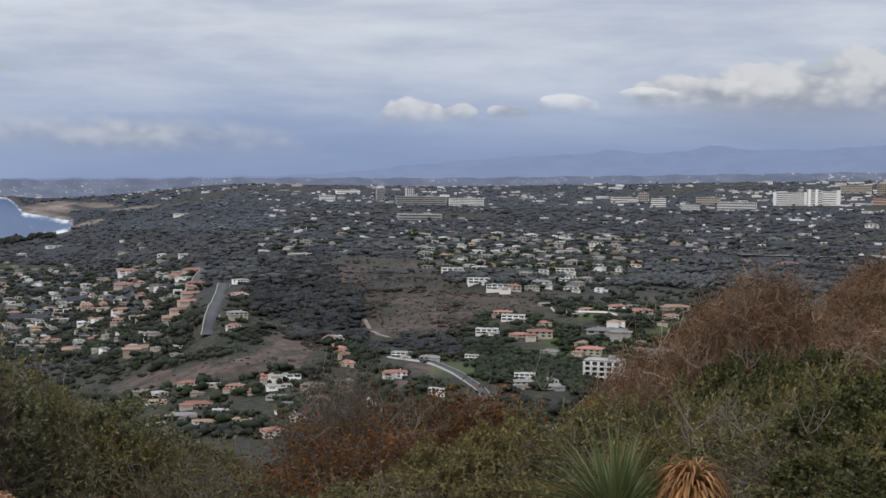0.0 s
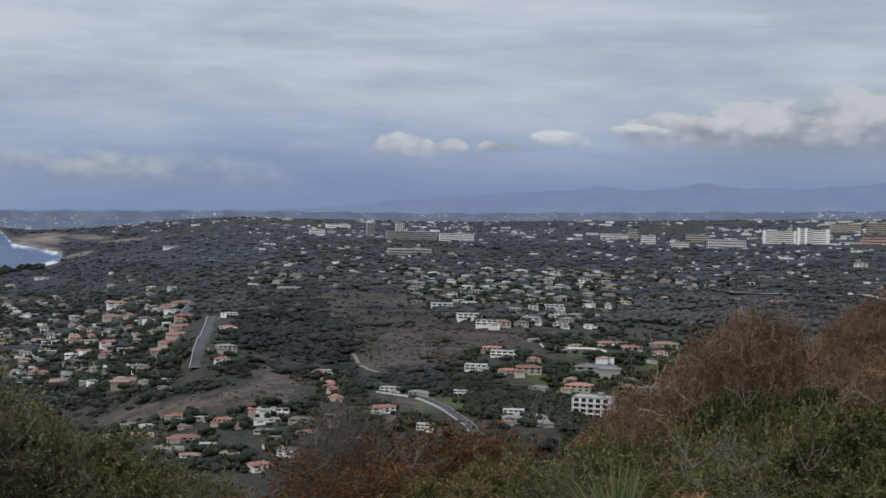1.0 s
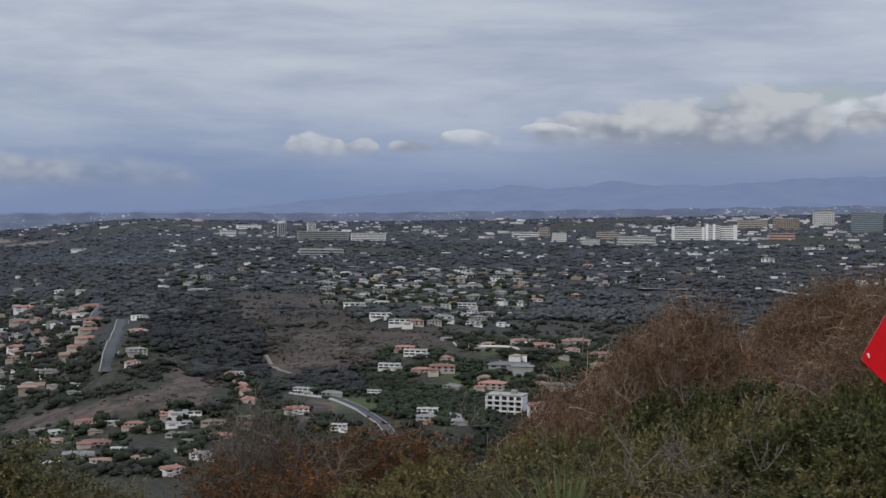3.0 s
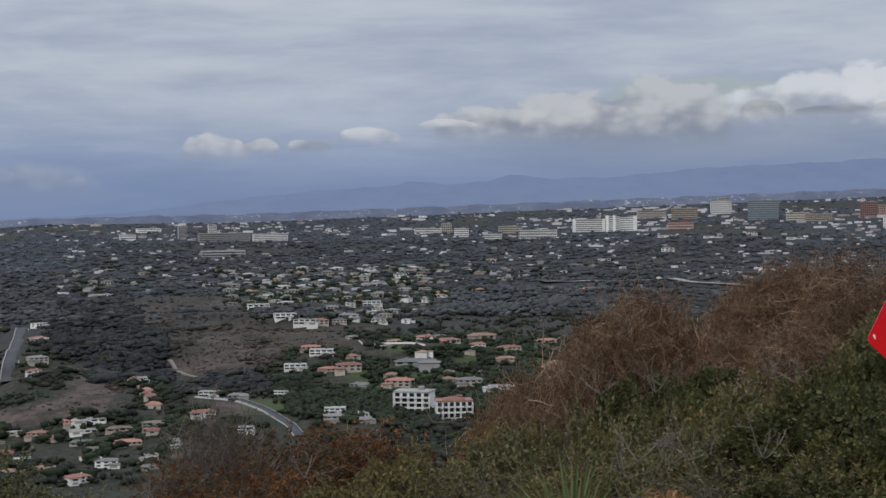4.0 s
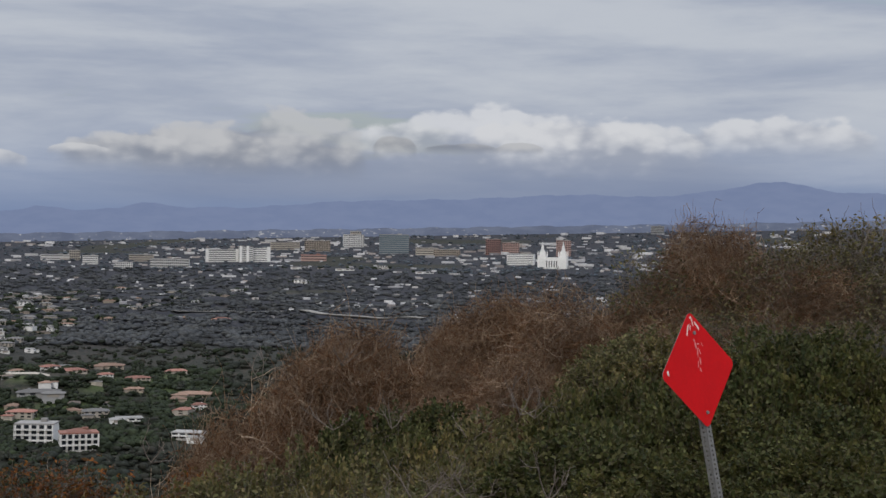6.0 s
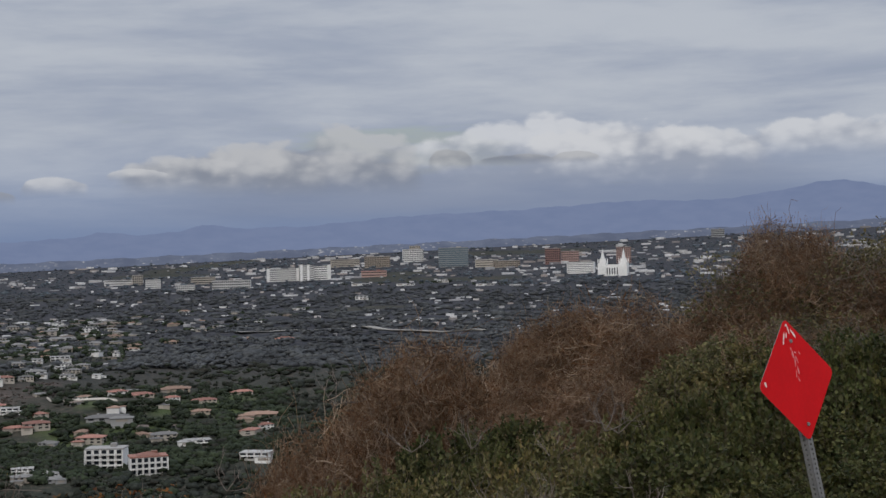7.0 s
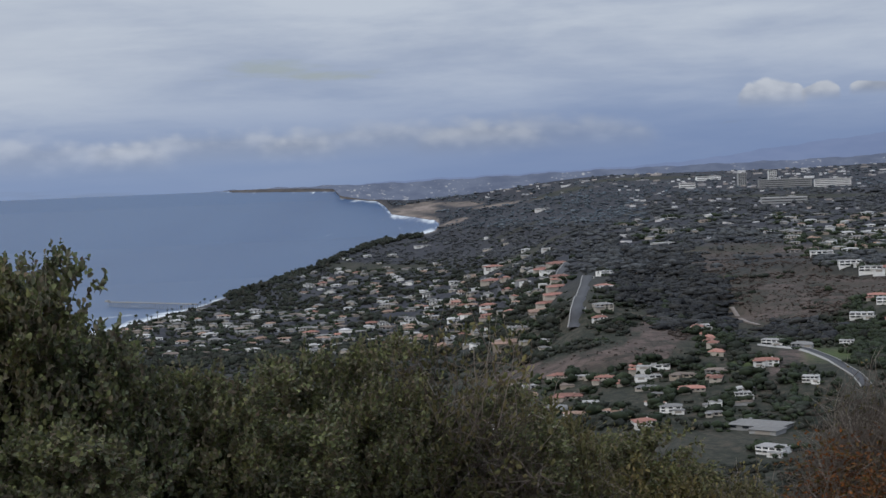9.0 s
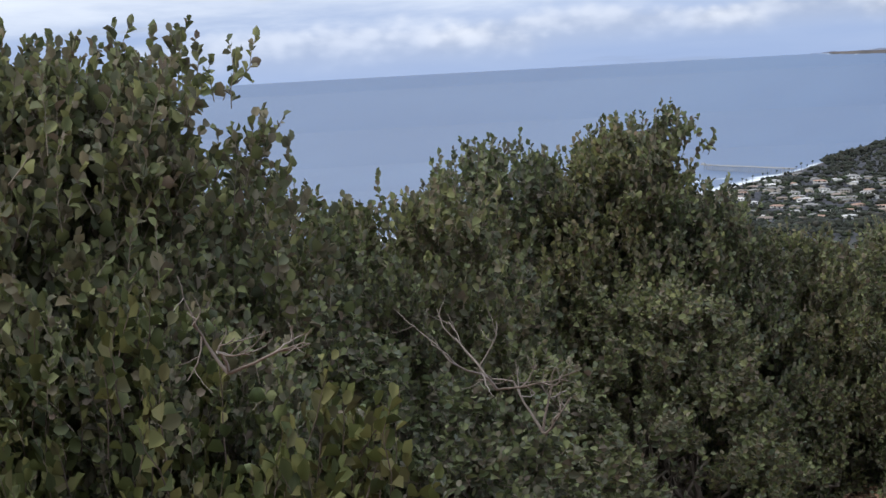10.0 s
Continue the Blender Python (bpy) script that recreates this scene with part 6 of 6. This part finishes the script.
# ---- red end-of-road marker beside the trail ----
def marker():
    top_c, bot_c, left_c, right_c = Vector((2.92, 8.94, -0.52)), Vector((3.00, 8.86, -1.13)), Vector((2.67, 8.77, -0.85)), Vector((3.26, 9.01, -0.80))
    mid = (top_c + bot_c + left_c + right_c) / 4
    ax_x = (right_c - left_c).normalized()
    ax_z = (top_c - bot_c)
    ax_z = (ax_z - ax_x * ax_z.dot(ax_x)).normalized()
    ax_y = ax_z.cross(ax_x)
    m = Matrix((ax_x, ax_y, ax_z)).transposed().to_4x4()
    m.translation = mid + Vector((0, 0, EYE_Z))
    ob = tagged(empty("road_sign", m), "red diamond marker plate with scuffed paint on a perforated steel post", "road sign")
    # plate, 18 inches square with rounded corners, standing on a corner
    bm = bmesh.new()
    s, rad = 0.457 / 2, 0.035
    pts = []
    for cx, cz, a0 in ((s - rad, s - rad, 0), (-s + rad, s - rad, 90), (-s + rad, -s + rad, 180), (s - rad, -s + rad, 270)):
        for k in range(7):
            a = radians(a0 + 15 * k)
            pts.append((cx + rad * math.cos(a), cz + rad * math.sin(a)))
    q = math.sqrt(0.5)
    ring = [((x - z) * q, (x + z) * q) for x, z in pts]
    f = bm.faces.new([bm.verts.new((x, -0.0015, z)) for x, z in ring])
    g = bmesh.ops.extrude_face_region(bm, geom=[f])
    bmesh.ops.translate(bm, verts=[v for v in g["geom"] if isinstance(v, bmesh.types.BMVert)], vec=(0, 0.003, 0))
    bmesh.ops.recalc_face_normals(bm, faces=bm.faces)
    bm.normal_update()
    plate = part("plate", bm, M["redpaint"], ob)
    plate.data.materials.append(M["steel"])
    for p in plate.data.polygons:
        p.material_index = 0 if p.normal.y < -0.5 else 1
    # bare patches where the paint has flaked
    rng = random.Random(4)

    def flake(x, z, w, h, lean):
        bm = bmesh.new()
        n = 10
        ring = []
        for k in range(n):
            a = 2 * math.pi * k / n
            rr = rng.uniform(0.6, 1.15)
            u, v = w * rr * math.cos(a), h * rr * math.sin(a)
            ring.append(bm.verts.new((x + u * math.cos(lean) - v * math.sin(lean), -0.0024, z + u * math.sin(lean) + v * math.cos(lean))))
        bm.faces.new(ring)
        bm.normal_update()
        g = bmesh.ops.extrude_face_region(bm, geom=list(bm.faces))
        bmesh.ops.translate(bm, verts=[v for v in g["geom"] if isinstance(v, bmesh.types.BMVert)], vec=(0, 0.0008, 0))
        bmesh.ops.recalc_face_normals(bm, faces=bm.faces)
        return part("bare_patch", bm, M["flake"], plate, "whitish bare patch in the paint")
    for x, z, w, h, lean in ((-0.033, 0.232, 0.006, 0.028, -0.45), (-0.047, 0.200, 0.005, 0.012, -0.3), (0.012, 0.258, 0.005, 0.026, 0.15), (0.045, 0.238, 0.007, 0.026, 0.6),
                             (0.002, 0.285, 0.010, 0.008, 0.0), (0.058, 0.216, 0.005, 0.006, 0.2), (-0.262, 0.012, 0.010, 0.017, 0.1), (-0.012, 0.236, 0.004, 0.018, -0.3)):
        flake(x, z, w, h, lean)
    for x, z, w, h, lean in ((0.010, 0.13, 0.008, 0.02, 0.1), (0.030, 0.138, 0.012, 0.006, 0.2), (0.016, 0.09, 0.006, 0.03, -0.2), (0.034, 0.100, 0.004, 0.022, 0.3), (0.028, 0.045, 0.006, 0.028, 0.1), (0.018, 0.0, 0.005, 0.014, 0.2), (0.006, 0.030, 0.003, 0.020, -0.3), (0.065, 0.13, 0.003, 0.012, 0.6), (0.002, 0.16, 0.005, 0.008, 0.0)):
        o = flake(x, z, w, h, lean)
        o.data.materials.clear()
        o.data.materials.append(M["scratch"])
        tagged(o, "pale scratch in the red paint")
    for z in (-0.235, 0.20):
        bm = bmesh.new()
        bmesh.ops.create_cone(bm, cap_ends=True, segments=6, radius1=0.011, radius2=0.010, depth=0.007, matrix=Matrix.Translation((0.012, -0.006, z)) @ Matrix.Rotation(math.pi / 2, 4, "X"))
        part("bolt", bm, M["steel"], plate)
    # square perforated steel tube, one row of holes down the middle of each face
    bm = bmesh.new()
    w, t, L, z0 = 0.045, 0.003, 2.5, 0.16
    step, hole = 0.0254, 0.0115
    for k in range(4):
        face = bmesh.new()
        for cx in (-1, 1):
            box(face, cx * (w / 4 + hole / 4), 0, z0 - L, w / 2 - hole / 2, t, L)
        for i in range(int(L / step)):
            box(face, 0, 0, z0 - L + i * step, hole, t * 0.96, step - hole)
        bmesh.ops.translate(face, verts=face.verts, vec=(0, -w / 2 + t / 2, 0))
        bmesh.ops.rotate(face, verts=face.verts, cent=(0, 0, 0), matrix=Matrix.Rotation(k * math.pi / 2, 3, "Z"))
        bmesh.ops.translate(face, verts=face.verts, vec=(0.01, 0.026, 0))
        fm = bpy.data.meshes.new("face")
        face.to_mesh(fm)
        face.free()
        bm.from_mesh(fm)
        bpy.data.meshes.remove(fm)
    part("post", bm, M["steel"], ob, "galvanised steel post full of holes")
    return ob


M["redpaint"] = plain("red sign paint", (0.56, 0.005, 0.008), 0.6, 0.12, 6.0, spec=0.15)
M["flake"] = plain("bare whitish metal", (0.72, 0.62, 0.58), 0.6, 0.2, 60.0)
M["scratch"] = plain("scuffed paint", (0.62, 0.22, 0.22), 0.6, 0.2, 60.0)
M["steel"] = plain("galvanised steel", (0.20, 0.20, 0.195), 0.6, 0.2, 30.0, metal=0.3)
marker()


# ---- spiky rosettes at the trail's edge ----
def rosette(x, y, dz, count, length, mat, label, droop, seed, name, lifted=False):
    rng = np.random.default_rng(seed)
    z = float(height(np.array(x), np.array(y)))
    top = tagged(empty(name, pose(x, y, EYE_Z + dz if lifted else min(z, EYE_Z + dz), 0, 0, 0)), label, "agave")
    a = rng.random(count) * 2 * math.pi
    e = np.radians(rng.uniform(-15 if lifted else 25, 85, count))
    d = np.stack([np.cos(a) * np.cos(e), np.sin(a) * np.cos(e), np.sin(e)], 1)
    ln = length * (0.6 + 0.5 * rng.random(count))
    m = 6
    p = [np.zeros((count, 3)) + d * 0.03]
    for k in range(m - 1):
        d = unit(d + np.array([0, 0, -droop]) * (0.3 + k * 0.35))
        p.append(p[-1] + d * (ln / (m - 1))[:, None])
    pts = np.stack(p, 1)
    side = unit(np.cross(d, np.array([0, 0, 1.0])))[:, None]
    w = np.array([0.6, 1.0, 0.9, 0.7, 0.4, 0.04])[None, :, None] * 0.011
    keel = np.array([0, 0, -0.006])
    v = np.stack([pts - side * w, pts + keel, pts + side * w], 2)
    i = np.arange(count * m * 3).reshape(count, m, 3)
    f = np.concatenate([np.stack([i[:, :-1, c], i[:, :-1, c + 1], i[:, 1:, c + 1], i[:, 1:, c]], -1).reshape(-1, 4) for c in (0, 1)])
    tagged(mesh_object("foliage", quads("foliage", v.reshape(-1, 3), f, True), mat, top), kind="stuff")
    return top


rosette(1.02, 8.7, -1.95, 240, 0.62, M["blade"], "clump of long narrow green blades", 0.13, 1, "agave")
rosette(1.36, 8.1, -1.67, 300, 0.25, M["strawblade"], "dried-out straw-coloured rosette of curled drooping blades", 0.55, 2, "agave", True)


# ---- dead branch sticking out of the near shrub ----
def dead_branch(x, y, dz, seed, size, label):
    rng = np.random.default_rng(seed)
    top = tagged(empty("dead_branch", pose(x, y, EYE_Z + dz)), label, "branch")

    def limb(start, d, ln, r0, depth, parent):
        pts, end = paths(start[None], d[None], np.array([ln]), 8, rng, 0.13 if size < 0.25 else 0.1, 0.04)
        v, f = tube_arrays(pts, np.linspace(r0, r0 * 0.55, 8)[None])
        ob = mesh_object("branch" if depth == 0 else "twig", quads("branch", v, f, True), M["greybark"], parent)
        if depth < 2:
            for k in range(3 if depth == 0 else 2):
                i = rng.integers(3, 8)
                nd = unit(end[0] + rng.normal(size=3) * 0.75 + np.array([0, 0, 0.25]))
                limb(pts[0, i], nd, ln * rng.uniform(0.45, 0.75), r0 * 0.55, depth + 1, ob if depth == 0 else parent)
    for k in range(3):
        d = unit(np.array([0.9 - 0.8 * k, -0.2, 0.35 + 0.3 * k]) + rng.normal(size=3) * 0.2)
        limb(np.zeros(3), d, size * rng.uniform(0.5, 0.8), 0.0036 + 0.0022 * (size > 0.25), 0, top)
    return top


M["greybark"] = plain("weathered grey bark", (0.17, 0.14, 0.12), 0.9, 0.3, 20.0)
dead_branch(-3.15, 3.79, -0.56, 1, 0.17, "leafless grey branch in the shrub")
dead_branch(-3.20, 4.60, -0.76, 2, 0.22, "leafless grey branch in the shrub")
dead_branch(-3.12, 4.64, -0.85, 3, 0.16, "leafless grey branch in the shrub")
for k, (bx, by, bz) in enumerate(((1.93, 9.65, -1.62), (1.62, 9.64, -1.62), (3.15, 12.62, -1.70), (2.26, 13.30, -1.67), (2.10, 14.98, -1.43), (2.98, 15.39, -1.34), (2.03, 10.40, -1.78),
                                  (1.70, 10.26, -1.82), (2.28, 9.33, -1.57), (2.64, 12.98, -1.63), (3.60, 12.39, -1.51), (0.94, 13.97, -1.97), (-0.23, 12.60, -2.17), (-1.38, 11.92, -2.30), (3.12, 11.59, -1.38))):
    dead_branch(bx, by, bz, 10 + k, 0.30, "pale dead branch sticking out of the scrub")


# ---- wood chips on the trail ----
def wood_chips():
    rng = np.random.default_rng(77)
    n = 90000
    x, y = rng.uniform(-5.5, 2.5, n), rng.uniform(5.0, 12.2, n)
    k = off_trail(x, y) + 0.2 * rng.random(n) < 0.2
    x, y = x[k], y[k]
    p = np.stack([x, y, height(x, y) + 0.012], 1)
    a = rng.random(len(x)) * 2 * math.pi
    d = unit(np.stack([np.cos(a), np.sin(a), rng.normal(size=len(x)) * 0.25], 1))
    L = rng.uniform(0.012, 0.055, len(x))
    v, f = leaf_arrays(p, d, unit(rng.normal(size=p.shape) * 0.4 + np.array([0, 0, 1.0])), L, L * rng.uniform(0.12, 0.35, len(x)), 0.3)
    return tagged(mesh_object("wood_chips", quads("wood_chips", v, f), M["chip"]), "reddish-brown shredded wood mulch on the trail", "mulch", kind="stuff")


M["chip"] = leafy("shredded wood", [(0.14, 0.075, 0.046), (0.26, 0.145, 0.088), (0.38, 0.235, 0.145), (0.50, 0.35, 0.235), (0.19, 0.092, 0.054), (0.32, 0.185, 0.11)], 0.9, 0.1)
wood_chips()


# ---- single leaves standing off the nearest shrub ----
def near_leaves(bush, count, seed):
    rng = np.random.default_rng(seed)
    kinds = []
    for k in range(4):
        L = np.array([0.036 + 0.004 * k])
        v, f = leaf_arrays(np.zeros((1, 3)), np.array([[1.0, 0, 0]]), np.array([[0, 0, 1.0]]), L, L * (0.62 + 0.05 * k), 0.22)
        me = quads("leaf", v, f, True)
        me.materials.append(M["leafone"])
        kinds.append(me)
    inv = bush.matrix_basis.inverted()
    eye = inv @ Vector((-1.5, 2.1, EYE_Z - 0.1))
    w0, h0 = SIZE["leafyB"]
    made = 0
    while made < count:
        d = unit(rng.normal(size=3))
        d[2] = abs(d[2])
        if d[0] * eye.x + d[1] * eye.y < 0:
            continue
        p = d * np.array([w0, w0, h0]) * rng.uniform(0.82, 0.97)
        ob = new("leaf", kinds[made % 4])
        ob.parent = bush
        q = Vector((d[0], d[1], 0.6 + d[2])).normalized().to_track_quat("X", "Z")
        tip = Euler((rng.normal() * 0.8, rng.normal() * 0.6, rng.normal() * 1.2)).to_matrix().to_4x4()
        ob.matrix_basis = Matrix.Translation(p) @ q.to_matrix().to_4x4() @ tip
        made += 1


def one_leaf(n, co):
    c = stops(n, obrand(n), [(0.050, 0.066, 0.022), (0.085, 0.100, 0.034), (0.125, 0.138, 0.048), (0.15, 0.13, 0.06)])
    k = n.ramp(n.noise(co, 60.0, 3.0), 0.3, 0.7, 0.8, 1.2)
    return n.mix(1.0, c, n.xyz(k, k, k), "MULTIPLY")


M["leafone"] = material("single leathery leaf", one_leaf, 0.55, 0, 0.3)
nearest = min((o for o in scene.objects if o.name.startswith("shrub") and "leathery" in o["label"]), key=lambda o: (o.location - Vector((-1.5, 2.1, EYE_Z - 1.0))).length)
near_leaves(nearest, 280, 5)
